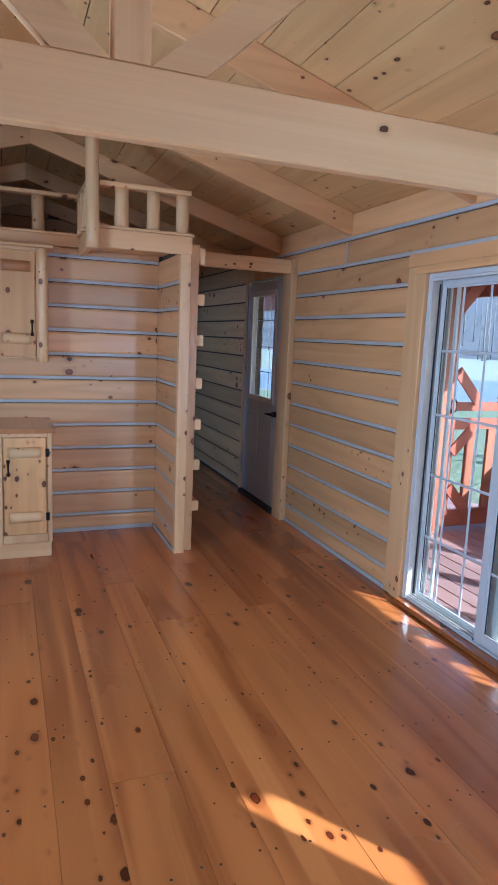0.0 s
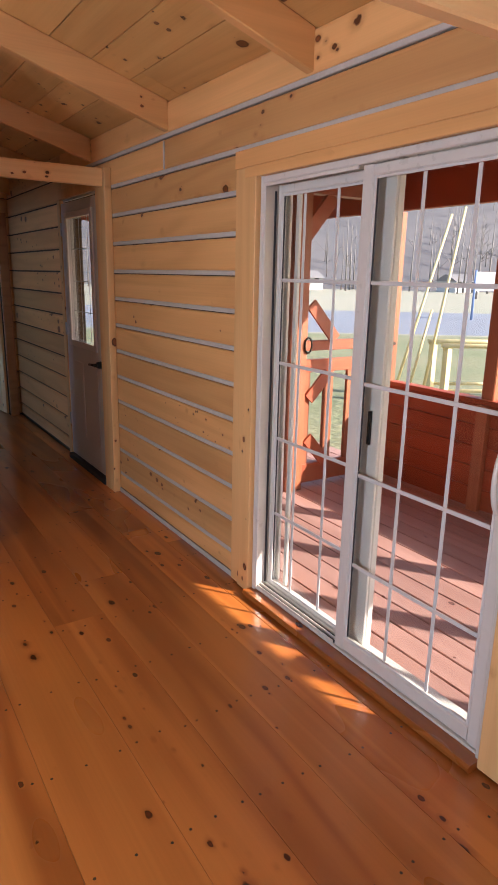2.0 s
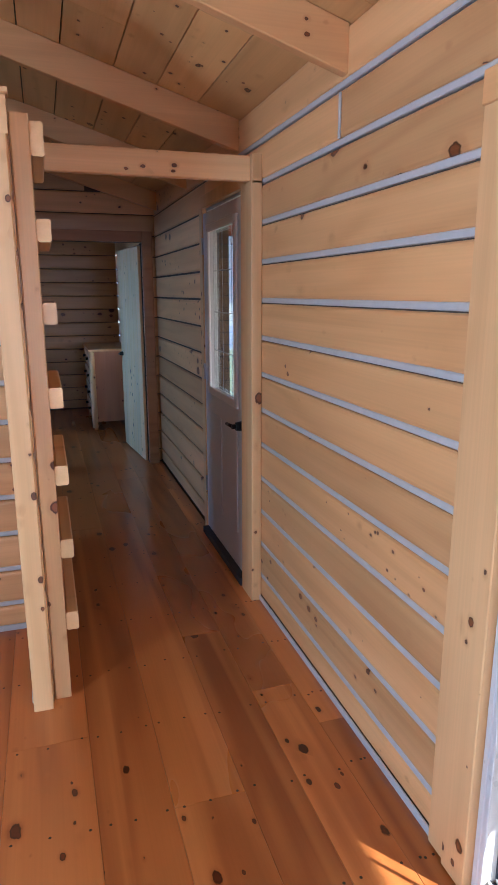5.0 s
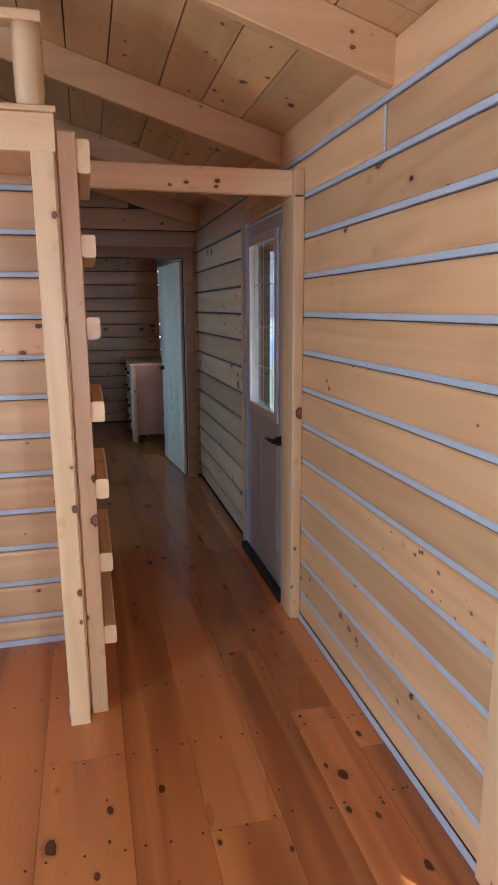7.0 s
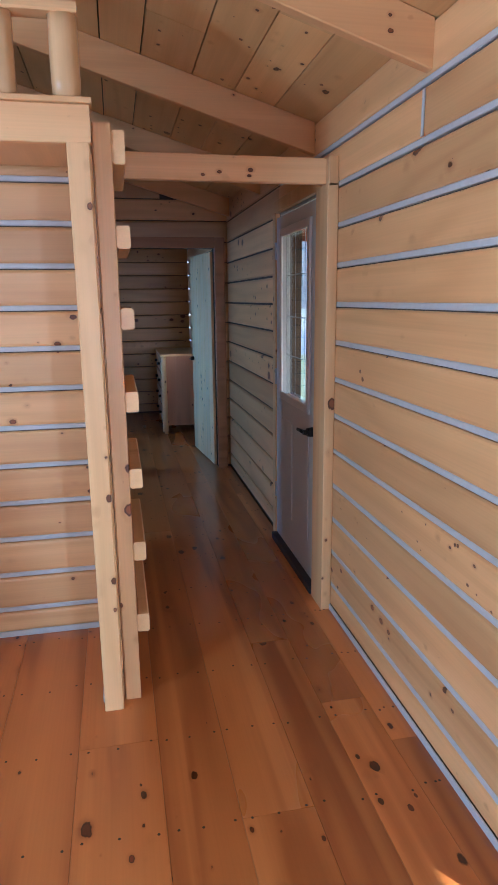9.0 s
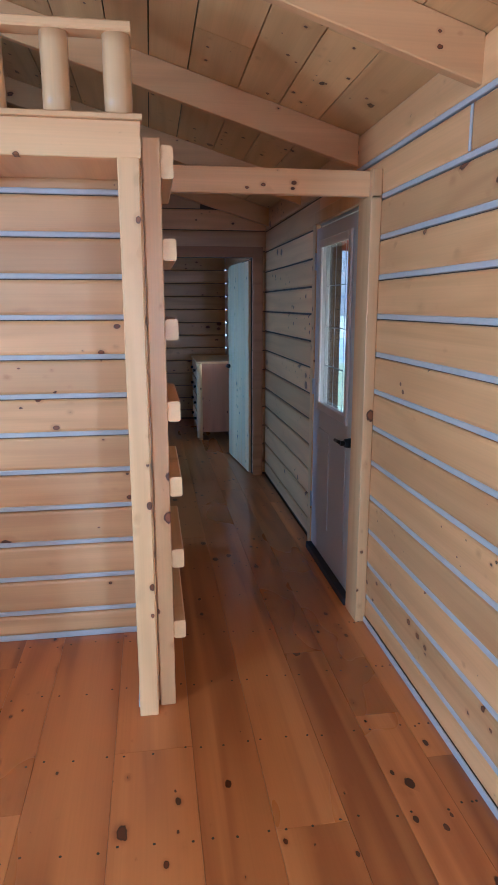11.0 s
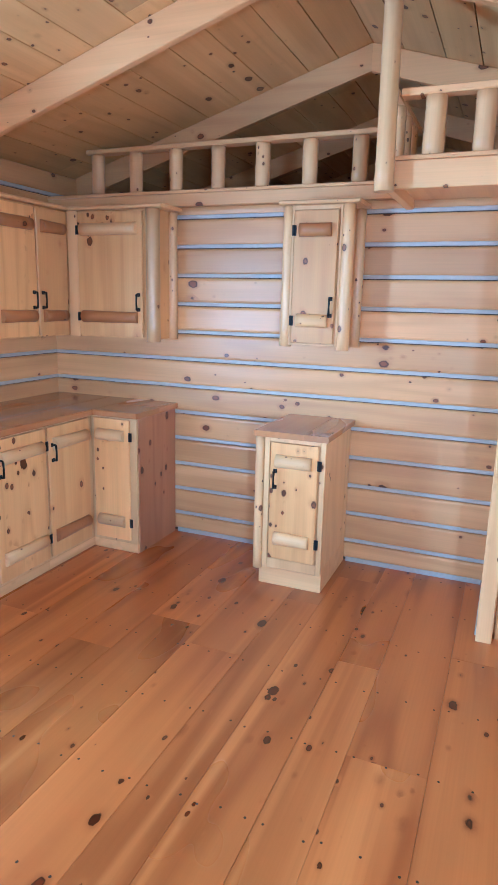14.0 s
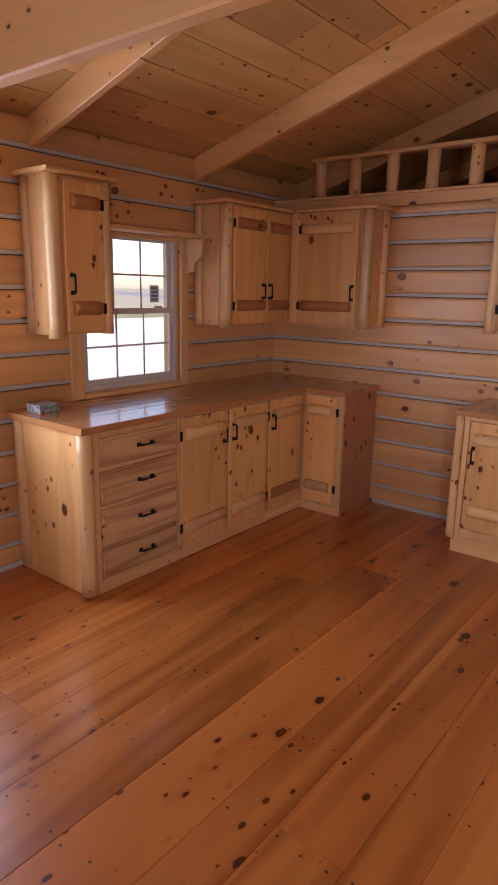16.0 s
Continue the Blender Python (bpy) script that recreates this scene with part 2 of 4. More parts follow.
nickel = plain("satin_nickel", (0.5, 0.5, 0.5), 0.32, 1.0)
door_paint = plain("taupe_door_paint", (0.56, 0.54, 0.50), 0.38, grain=0.04)
slab = plain("wall_core", (0.10, 0.07, 0.045), 0.8)
nail_mat = plain("nail_head", (0.05, 0.035, 0.025), 0.5, 0.3)
glass = glass_mat()


# ---- building helpers ----
def prism(bm, prof, axis, a0, a1):
    """A profile of (u, v) pairs swept along an axis: x -> (a, u, v), y -> (u, a, v), z -> (u, v, a)."""
    put = {"x": lambda u, v, a: (a, u, v), "y": lambda u, v, a: (u, a, v), "z": lambda u, v, a: (u, v, a)}[axis]
    lo = [bm.verts.new(put(u, v, a0)) for u, v in prof]
    hi = [bm.verts.new(put(u, v, a1)) for u, v in prof]
    n = len(prof)
    faces = [bm.faces.new((lo[i], lo[(i + 1) % n], hi[(i + 1) % n], hi[i])) for i in range(n)]
    faces += [bm.faces.new(lo[::-1]), bm.faces.new(hi)]
    return faces


def octo(u0, u1, v0, v1, c):
    return [(u0 + c, v0), (u1 - c, v0), (u1, v0 + c), (u1, v1 - c), (u1 - c, v1), (u0 + c, v1), (u0, v1 - c), (u0, v0 + c)]


def bar(bm, x0, x1, y0, y1, z0, z1, c=0.003):
    """A squared timber whose long edges are eased."""
    d = (x1 - x0, y1 - y0, z1 - z0)
    axis = "xyz"[d.index(max(d))]
    c = min(c, sorted(d)[0] * 0.3)
    if axis == "x":
        prism(bm, octo(y0, y1, z0, z1, c), "x", x0, x1)
    elif axis == "y":
        prism(bm, octo(x0, x1, z0, z1, c), "y", y0, y1)
    else:
        prism(bm, octo(x0, x1, y0, y1, c), "z", z0, z1)
    return bm


def bars(*boxes, c=0.003):
    bm = bmesh.new()
    for b in boxes:
        bar(bm, *b, c=c)
    return bm


def pole(bm, p0, p1, r0, r1=None, seg=12, rings=1, wob=0.0, flat=None):
    """A round or half-round log from p0 to p1. flat: a direction whose side is sawn flat through the middle."""
    r1 = r0 if r1 is None else r1
    p0, p1 = Vector(p0), Vector(p1)
    way = (p1 - p0).normalized()
    u = way.orthogonal().normalized() if flat is None else Vector(flat).normalized()
    v = way.cross(u)
    loops = []
    for k in range(rings + 1):
        f = k / rings
        mid = p0.lerp(p1, f)
        r = (r0 + (r1 - r0) * f) * (1 + random.uniform(-wob, wob))
        if flat is None:
            pts = [mid + r * (math.cos(a) * u + math.sin(a) * v) for a in (2 * math.pi * i / seg for i in range(seg))]
        else:
            pts = [mid + r * (-math.sin(a) * u * 0.9 + math.cos(a) * v) for a in (math.pi * i / (seg - 1) for i in range(seg))]
        loops.append([bm.verts.new(q) for q in pts])
    for a, b in zip(loops, loops[1:]):
        for i in range(seg):
            f = bm.faces.new((a[i], a[(i + 1) % seg], b[(i + 1) % seg], b[i]))
            f.smooth = flat is None or i < seg - 1
    bm.faces.new(loops[0][::-1])
    bm.faces.new(loops[-1])
    return bm


def mesh_of(name, bm, mat):
    bmesh.ops.recalc_face_normals(bm, faces=bm.faces[:])
    me = bpy.data.meshes.new(name)
    bm.to_mesh(me)
    bm.free()
    me.materials.append(mat)
    return me


def part(name, bm, mat, parent, label=""):
    ob = new(name, mesh_of(name, bm, mat))
    ob.parent = parent
    top = parent
    while top.parent:
        top = top.parent
    ob.matrix_parent_inverse = Matrix.Translation(-top.location) if parent is top else Matrix()
    return tagged(ob, label)


def thing(name, at, label, category, group="", kind=""):
    ob = new(name)
    ob.empty_display_size = 0.1
    ob.location = at
    return tagged(ob, label, category, group, kind)


def single(name, bm, mat, label, category, kind="", group=""):
    return tagged(new(name, mesh_of(name, bm, mat)), label, category, group, kind)


def gaps(a0, a1, cuts):
    """What is left of a0..a1 once the cuts are taken out."""
    out, at = [], a0
    for b0, b1 in sorted(cuts):
        if b0 > at:
            out.append((at, min(b0, a1)))
        at = max(at, b1)
    if at < a1:
        out.append((at, a1))
    return [s for s in out if s[1] - s[0] > 0.01]


def log_profile(face, back, z0, z1, sign):
    """A milled log: nearly flat face with rounded upper and lower arrises."""
    f = lambda d: face - sign * d
    return [(f(back), z0), (f(0.010), z0), (f(0.0035), z0 + 0.006), (f(0.0008), z0 + 0.016), (f(0.0), (z0 + z1) / 2), (f(0.0008), z1 - 0.016),
            (f(0.0035), z1 - 0.006), (f(0.010), z1), (f(back), z1)]


WALL_PIECES = []


def log_wall(name, axis, face, sign, a0, a1, top, openings=(), label="", thick=0.15, limit=None, joint=None, chinked=True):
    """A wall of stacked logs with chinking between the courses; the core has the openings cut through."""
    f = lambda d: face - sign * d
    bm = bmesh.new()

    def core(b0, b1, z0, z1):
        u0, u1 = sorted((f(0.02), f(thick)))
        if b1 - b0 < 0.005 or z1 - z0 < 0.005:
            return
        if axis == "x":
            bar(bm, b0, b1, u0, u1, z0, z1, c=0.001)
        else:
            bar(bm, u0, u1, b0, b1, z0, z1, c=0.001)
    for b0, b1 in gaps(a0, a1, [(o[0], o[1]) for o in openings]):
        core(b0, b1, -0.1, top)
    for b0, b1, z0, z1 in openings:
        core(b0, b1, -0.1, z0)
        core(b0, b1, z1, top)
    if limit:
        u0, u1 = sorted((f(0.02), f(thick)))
        pts = [(a0, top), (a1, top), (a1, min(ceiling_z(a1), 9)), (min(max(RIDGE, a0), a1), ceiling_z(min(max(RIDGE, a0), a1))), (a0, ceiling_z(a0))]
        lo = [bm.verts.new((p, u0, z)) for p, z in pts]
        hi = [bm.verts.new((p, u1, z)) for p, z in pts]
        for i in range(5):
            bm.faces.new((lo[i], lo[(i + 1) % 5], hi[(i + 1) % 5], hi[i]))
        bm.faces.new(lo[::-1])
        bm.faces.new(hi)
    wall = single(name, bm, slab, label, "wall", "structure")
    WALL_PIECES.append((wall, axis, face, sign, a0, a1, top, openings, limit, joint, chinked))
    return wall


def lay_logs():
    """The logs and the chinking of every wall, each log a piece of its own."""
    for wall, axis, face, sign, a0, a1, top, openings, limit, joint, chinked in WALL_PIECES:
        mat = log_x if axis == "x" else log_y
        rows = int((3.1 if limit else top - FIRST) / COURSE) + 1
        chinks = bmesh.new()
        f = lambda d: face - sign * d
        for k in range(rows):
            c0, c1 = FIRST + COURSE * k, FIRST + COURSE * (k + 1)
            g = 0.0115 if chinked else 0.007 if wall.name == "wall_hall_side" else 0.004
            z0, z1 = c0 + (0.0165 if chinked else g) if k else 0.02, c1 - (0.0085 if chinked else g)
            b0, b1 = (a0, a1)
            if limit:
                lo, hi = limit(z1)
                b0, b1 = max(a0, lo), min(a1, hi)
                if b1 - b0 < 0.2:
                    break
            else:
                z1 = top if top - c1 < 0.06 else min(z1, top)
            if z1 - z0 < 0.01:
                continue
            cuts = [(o[0], o[1]) for o in openings if o[2] < z1 and o[3] > z0]
            runs = [(s0, s1, z0, z1) for s0, s1 in gaps(b0, b1, cuts)]
            for o in openings:
                if o[2] < z1 and o[3] > z0:
                    if o[3] < z1 - 0.02:
                        runs.append((o[0], o[1], o[3], z1))
                    if o[2] > z0 + 0.02:
                        runs.append((o[0], o[1], z0, o[2]))
            cutat = joint(k) if joint else None
            for s0, s1, y0, y1 in runs:
                ends = [(s0, s1)]
                if cutat and s0 + 0.3 < cutat < s1 - 0.3:
                    ends = [(s0, cutat - 0.004), (cutat + 0.004, s1)]
                for e0, e1 in ends:
                    bm = bmesh.new()
                    prism(bm, log_profile(face, 0.021, y0, y1, sign), axis, e0, e1)
                    part("log", bm, mat, wall)
            for s0, s1 in gaps(b0, b1, [(o[0], o[1]) for o in openings if o[2] < c0 < o[3]]):
                if chinked and k > 0:
                    prism(chinks, [(f(0.021), c0 - 0.0035), (f(0.006), c0 - 0.0035), (f(0.0025), c0 - 0.001), (f(0.003), c0 + 0.014), (f(0.0065), c0 + 0.019), (f(0.021), c0 + 0.019)], axis, s0, s1)
        if not chinks.verts:
            chinks.free()
            continue
        part("chinking", chinks, chink, wall, "pale grey chinking between the logs")


# ---- structure ----
SL = (2.985, 4.362, -0.02, 1.957)      # sliding door opening
ED = (6.32, 7.19, -0.02, 2.075)      # entry door opening
KW = (4.30, 5.145, 0.925, 1.935)      # kitchen window opening
gable = lambda z: (2 * RIDGE - RX + max(0, (z - EAVE - 0.15)) / SLOPE - 0.06, RX - max(0, (z - EAVE - 0.15)) / SLOPE + 0.0)
# The opening at y -1.95 is unseen, added for a fill lamp.
log_wall("wall_porch_side", "y", RX, -1, FRONT, 7.23, 2.43, [(-1.95, -0.85, 1.55, 2.0), (0.72, 1.12, 1.0, 1.5), SL, (ED[0], 7.23, ED[2], ED[3])],
         "pale pine log wall with grey chinking", joint=lambda k: 5.332 if k == 12 else None)
log_wall("wall_hall_side", "y", RX, -1, 7.23, BACK, 2.43, [(9.6, 10.4, 0.95, 1.65)], "dim pine log wall along the hallway, without chinking", chinked=False)
# All openings here but KW are unseen, added to hold fill lamps.
log_wall("wall_kitchen_side", "y", LX, 1, FRONT, BACK, 2.41, [(-2.2, -0.8, 0.9, 2.0), (2.65, 3.55, 0.9, 2.0), KW, (7.6, 8.6, 0.9, 2.0), (9.4, 10.1, 0.9, 2.0)], "pale pine log wall with grey chinking")
# Both front openings are added to light the room from the unseen end.
log_wall("wall_front", "x", FRONT, 1, LX, RX, 2.3, [(0.4, 1.5, 1.45, 2.0), (2.45, 3.55, 1.45, 2.0)], "unseen pale pine log gable wall with added window openings", limit=gable)
log_wall("wall_partition", "x", PY, -1, LX, 2.92, 2.15, [], "pale pine log partition behind the kitchen", thick=0.12)
log_wall("wall_return", "y", 2.918, -1, 5.585, PY, 2.10, [], "short pine log return wall beside the ladder", thick=0.03)
# Unseen doorway added so the hall fill lamp reaches the hallway.
log_wall("wall_hall", "y", 2.995, 1, 5.585, HALL_END, 2.15, [(7.4, 8.8, -0.02, 2.0)], "pine log wall along the hallway", thick=0.046, chinked=False)
log_wall("wall_bedroom", "x", HALL_END, -1, LX, RX, 2.3, [(3.05, 3.94, -0.02, 2.03)], "pine log wall with the bedroom doorway", thick=0.12, limit=gable, chinked=False)
log_wall("wall_back", "x", BACK, -1, LX, RX, 2.3, [], "dim pine log wall at the back of the bedroom", limit=gable, chinked=False)

single("subfloor", bars((LX - 0.15, RX + 0.15, FRONT - 0.15, BACK + 0.15, -0.12, -0.022)), slab, "wooden subfloor under the boards", "floor", "structure")

# ceiling boards run with the ridge
bm = bmesh.new()
rs = random.Random(4)
for side in (-1, 1):
    reach = (RX - RIDGE) + 0.1
    u = 0.0
    while u < reach:
        w = rs.choice((0.18, 0.2, 0.235, 0.235))
        y = FRONT
        while y < BACK:
            y2 = min(BACK, y + rs.uniform(2.4, 3.7))
            lift = rs.uniform(0, 0.0015)
            pts = []
            for uu, dz in ((u + 0.003, 0), (u + w - 0.003, 0), (u + w - 0.003, 0.02), (u + 0.003, 0.02)):
                pts.append((RIDGE + side * uu, EAVE + SLOPE * (RX - RIDGE) + 0.15 + lift - SLOPE * uu + dz))
            prism(bm, pts, "y", y + 0.001, y2 - 0.001)
            y = y2
        u += w
single("ceiling", bm, ceil_y, "knotty pine board ceiling on both slopes", "ceiling", "structure")
bm = bmesh.new()
prism(bm, [(RIDGE - 2.55, EAVE + SLOPE * (RX - RIDGE) + 0.18 - SLOPE * 2.55), (RIDGE, EAVE + SLOPE * (RX - RIDGE) + 0.18), (RIDGE + 2.35, EAVE + SLOPE * (RX - RIDGE) + 0.18 - SLOPE * 2.35),
           (RIDGE + 2.35, EAVE + SLOPE * (RX - RIDGE) + 0.30 - SLOPE * 2.35), (RIDGE, EAVE + SLOPE * (RX - RIDGE) + 0.30), (RIDGE - 2.55, EAVE + SLOPE * (RX - RIDGE) + 0.30 - SLOPE * 2.55)], "y", FRONT - 0.4, BACK + 0.4)
single("roof", bm, plain("shingle_grey", (0.12, 0.11, 0.10), 0.9), "dark shingle roof over the cabin", "roof", "structure")


def rafter_pair(y):
    ob = thing("rafter_pair", (RIDGE, y, EAVE), "pair of pale pine rafters meeting at the ridge", "rafter", "rafters", "structure")
    for side in (-1, 1):
        bm = bmesh.new()
        end = RX if side > 0 else LX
        top = EAVE + SLOPE * (RX - RIDGE)
        ze = top - SLOPE * abs(end - RIDGE)
        lo = [bm.verts.new(v) for v in ((RIDGE, y - 0.022, top), (end, y - 0.022, ze), (end, y - 0.022, ze + 0.149), (RIDGE, y - 0.022, top + 0.149))]
        hi = [bm.verts.new((v.co.x, y + 0.022, v.co.z)) for v in lo]
        for i in range(4):
            bm.faces.new((lo[i], lo[(i + 1) % 4], hi[(i + 1) % 4], hi[i]))
        bm.faces.new(lo[::-1])
        bm.faces.new(hi)
        bmesh.ops.bevel(bm, geom=[e for e in bm.edges if abs(e.verts[0].co.x - e.verts[1].co.x) > 1], offset=0.004, segments=1, affect="EDGES")
        part("rafter", bm, rafter_x, ob)
    return ob


for y in (-3.3, -2.09, -0.86, 0.38, 1.61, 2.845, 4.06, 5.31, 6.53, 7.76, 8.98):
    rafter_pair(y)

# tie beam truss over the living room
truss = thing("tie_beam_truss", (RIDGE, 2.845, 1.985), "pale pine tie beam with king post and two braces", "truss", "", "structure")
part("tie_beam", bars((LX, RX, 2.80, 2.843, 1.985, 2.142), c=0.005), pine_x, truss)
part("king_post", bars((2.04, 2.127, 2.802, 2.85, 2.143, 2.91), c=0.005), pine_z, truss)
for side in (-1, 1):
    bm = bmesh.new()
    prism(bm, [(2.083 + side * a, z) for a, z in ((0.0455, 2.143), (0.172, 2.143), (0.745, 2.655), (0.655, 2.68))], "y", 2.803, 2.843)
    part("brace", bm, pine_x, truss)

# ---- loft ----
single("loft_floor", bars((LX, 2.9, PY + 0.004, HALL_END, 2.152, 2.225), (2.33, 2.985, 5.585, PY + 0.002, 2.14, 2.222)), pine_y, "loft floor of pine boards", "loft floor", "structure")
single("loft_fascia", bars((LX, 2.32, PY - 0.022, PY + 0.003, 2.152, 2.226), (LX, 2.32, PY - 0.034, PY + 0.02, 2.2265, 2.245)), pine_x, "pine fascia board along the loft edge", "fascia", "structure")
beam = thing("loft_beam", (2.65, 5.56, 2.085), "pale pine edge beam of the loft platform", "beam", "", "structure")
part("front_beam", bars((2.36, 2.995, 5.545, 5.584, 2.088, 2.205)), pine_x, beam)
part("side_beam", bars((2.32, 2.36, 5.545, PY - 0.023, 2.088, 2.205)), pine_y, beam)
part("cap_strip", bars((2.31, 3.003, 5.53, 5.595, 2.206, 2.224)), pine_x, beam)

post = single("corner_post", bars((2.916, 2.99, 5.53, 5.583, 0.0, 2.087), c=0.004), pine_z, "squared pale pine post at the end of the return wall", "post", "structure")
log_post = bmesh.new()
pole(log_post, (2.335, 5.495, 2.07), (2.325, 5.50, rafter_z(2.33) + 0.14), 0.043, 0.040, seg=16, rings=10, wob=0.03)
single("log_post", log_post, peel_z, "peeled round log post from the loft edge to the roof", "post", "structure")


def railing(name, posts, rail, along, label):
    """Half-log balusters under a flat top rail."""
    ob = thing(name, (posts[0][0], posts[0][1], 2.23), label, "railing")
    for x, y, z0, z1 in posts:
        bm = bmesh.new()
        pole(bm, (x, y, z0), (x, y, z1), 0.046 * random.uniform(0.94, 1.05), 0.045, seg=10, rings=5, wob=0.03)
        for v in bm.verts:
            v.co.x = x + (v.co.x - x) * (1.0 if along == "x" else 0.8)
            v.co.y = y + (v.co.y - y) * (0.8 if along == "x" else 1.0)
        part("baluster", bm, peel_z, ob)
    part("top_rail", bars(rail, c=0.006), pine_x if along == "x" else pine_y, ob)
    return ob


railing("loft_railing", [(0.30 + 0.2908 * i, PY + 0.005, 2.245, 2.488) for i in range(7)], (0.24, 2.33, PY - 0.04, PY + 0.05, 2.488, 2.516), "x", "long low loft railing of peeled half logs")
railing("loft_railing", [(2.525, 5.565, 2.224, 2.462), (2.731, 5.565, 2.224, 2.462), (2.928, 5.565, 2.224, 2.462)], (2.38, 2.975, 5.525, 5.605, 2.462, 2.494), "x", "short loft railing of peeled half logs above the ladder")
railing("loft_railing", [(2.335, 5.72, 2.224, 2.47), (2.335, 5.89, 2.224, 2.47), (2.335, 6.07, 2.224, 2.47)], (2.30, 2.372, 5.55, PY + 0.04, 2.4705, 2.498), "y", "side loft railing of peeled half logs")

# ---- ladder to the loft ----
ladder = thing("loft_ladder", (3.03, 5.9, 0), "pale pine ladder with square rungs on the hallway wall", "ladder")
for y0 in (5.59, 6.12):
    part("side_rail", bars((2.998, 3.06, y0, y0 + 0.04, 0.0, 2.165 if y0 < 6 else 2.09), c=0.004), pine_z, ladder)
for z in (0.293, 0.597, 0.89, 1.183, 1.484, 1.763):
    part("rung", bars((3.0605, 3.108, 5.598, 6.155, z, z + 0.076), c=0.006), pine_y, ladder)
part("rung", bars((3.0605, 3.104, 5.598, 6.155, 2.037, 2.145), c=0.006), pine_y, ladder)

# ---- hallway beam and its post ----
single("hall_beam", bars((3.0, 4.012, 6.178, 6.218, 2.092, 2.202), c=0.004), pine_x, "pine beam across the hallway entrance", "beam", "structure")
single("beam_hanger", bars((4.013, 4.059, 6.14, 6.245, 2.083, 2.205)), pine_z, "small pine block holding the hallway beam", "block", "structure")

# ---- trims ----
single("trim_sliding_door", bars((4.036, 4.0595, 4.463, 4.541, 0.012, 2.0), (4.026, 4.0595, 4.3635, 4.4625, 0.012, 1.957), (4.036, 4.0595, 2.89, 2.984, 0.012, 1.957)), pine_z, "pine casing boards beside the sliding door", "trim", "structure")
single("trim_header", bars((4.032, 4.0595, 2.86, 4.4625, 1.9575, 2.001), (4.034, 4.0595, 2.86, 4.545, 2.0015, 2.076)), log_y, "wide pine header board over the sliding door", "trim", "structure")
single("trim_caulk", bars((4.052, 4.0597, 5.326, 5.338, 2.10, 2.242), *[(4.05, 4.0597, y + 0.0225, y + 0.032, EAVE + 0.01, EAVE + 0.13) for y in (4.06, 5.31)], (4.05, 4.0597, 2.8445, 2.855, 2.24, 2.36), c=0.002), chink, "thin beads of pale grey caulk on the log wall", "trim", "structure")
single("trim_threshold", bars((3.995, 4.125, 2.985, 4.362, 0.001, 0.03), c=0.008), floor_y, "varnished pine threshold strip of the sliding door", "trim", "structure")
single("trim_entry_door", bars((4.008, 4.0595, 6.14, 6.315, 0.0, 2.09), (4.03, 4.0595, 7.195, 7.27, 0.0, 2.09), (4.03, 4.0595, 6.316, 7.27, 2.092, 2.165)), pine_z, "pine casing of the entry door", "trim", "structure")
single("trim_bedroom_door", bars((3.94, 4.03, HALL_END - 0.03, HALL_END - 0.0005, 0.0, 2.12), (2.998, 3.05, HALL_END - 0.03, HALL_END - 0.0005, 0.0, 2.12), (3.0505, 3.9395, HALL_END - 0.03, HALL_END - 0.0005, 2.03, 2.12)), dark_x, "dark pine casing of the bedroom doorway", "trim", "structure")
single("baseboard", bars((LX + 0.001, LX + 0.008, FRONT, 3.834, 0.0, 0.03), (4.05, 4.0575, 4.5415, 6.138, 0.0, 0.03), (4.05, 4.0575, FRONT, 2.88, 0.0, 0.03), (0.9, 1.69, PY - 0.010, PY - 0.001, 0.0, 0.03), (2.1, 2.905, PY - 0.010, PY - 0.001, 0.0, 0.03), (2.909, 2.9165, 5.59, PY - 0.011, 0.0, 0.03)), chink, "thin pale grey strip along the foot of the walls", "baseboard", "structure")


def jamb(name, y0, y1, z0, z1, x0, x1, mat):
    """Lining of an opening in a side wall."""
    single(name, bars((x0, x1, y0, y0 + 0.02, z0, z1), (x0, x1, y1 - 0.02, y1, z0, z1), (x0, x1, y0 + 0.021, y1 - 0.021, z1 - 0.02, z1), (x0, x1, y0 + 0.021, y1 - 0.021, z0, z0 + 0.02)), mat, "lining of a window or door opening", "trim", "structure")


jamb("trim_window_lining", KW[0], KW[1], KW[2], KW[3], LX - 0.148, LX - 0.022, pine_z)
jamb("trim_porch_window_lining", 0.72, 1.12, 1.0, 1.5, RX + 0.022, RX + 0.148, pine_z)
jamb("trim_bedroom_window_lining", 9.6, 10.4, 0.95, 1.65, RX + 0.022, RX + 0.148, pine_z)


def pane(parent, x0, x1, y0, y1, z0, z1):
    ob = part("pane", bars((x0, x1, y0, y1, z0, z1), c=0.0005), glass, parent)
    ob.visible_shadow = False
    return ob


# ---- sliding glass door ----
slider = thing("sliding_door", (4.12, 3.67, 0), "white vinyl sliding glass door with grid bars, closed", "door", "", "structure")
part("outer_frame", bars((4.05, 4.20, 2.9855, 3.004, 0.031, 1.956), (4.05, 4.20, 4.338, 4.3615, 0.031, 1.956), (4.05, 4.20, 3.0045, 4.3375, 1.928, 1.956), (4.058, 4.20, 3.0045, 4.3375, 0.031, 0.042), c=0.004), vinyl, slider)
part("inner_lip", bars((4.0505, 4.058, 4.322, 4.3375, 0.043, 1.9275), (4.0505, 4.058, 3.7455, 4.3215, 1.914, 1.9275), c=0.002), vinyl, slider, "raised white lip of the frame")
for x in (4.062, 4.086, 4.112):
    part("track", bars((x, x + 0.005, 3.7455, 4.337, 0.0425, 0.058), c=0.001), vinyl, slider, "thin white sliding track")
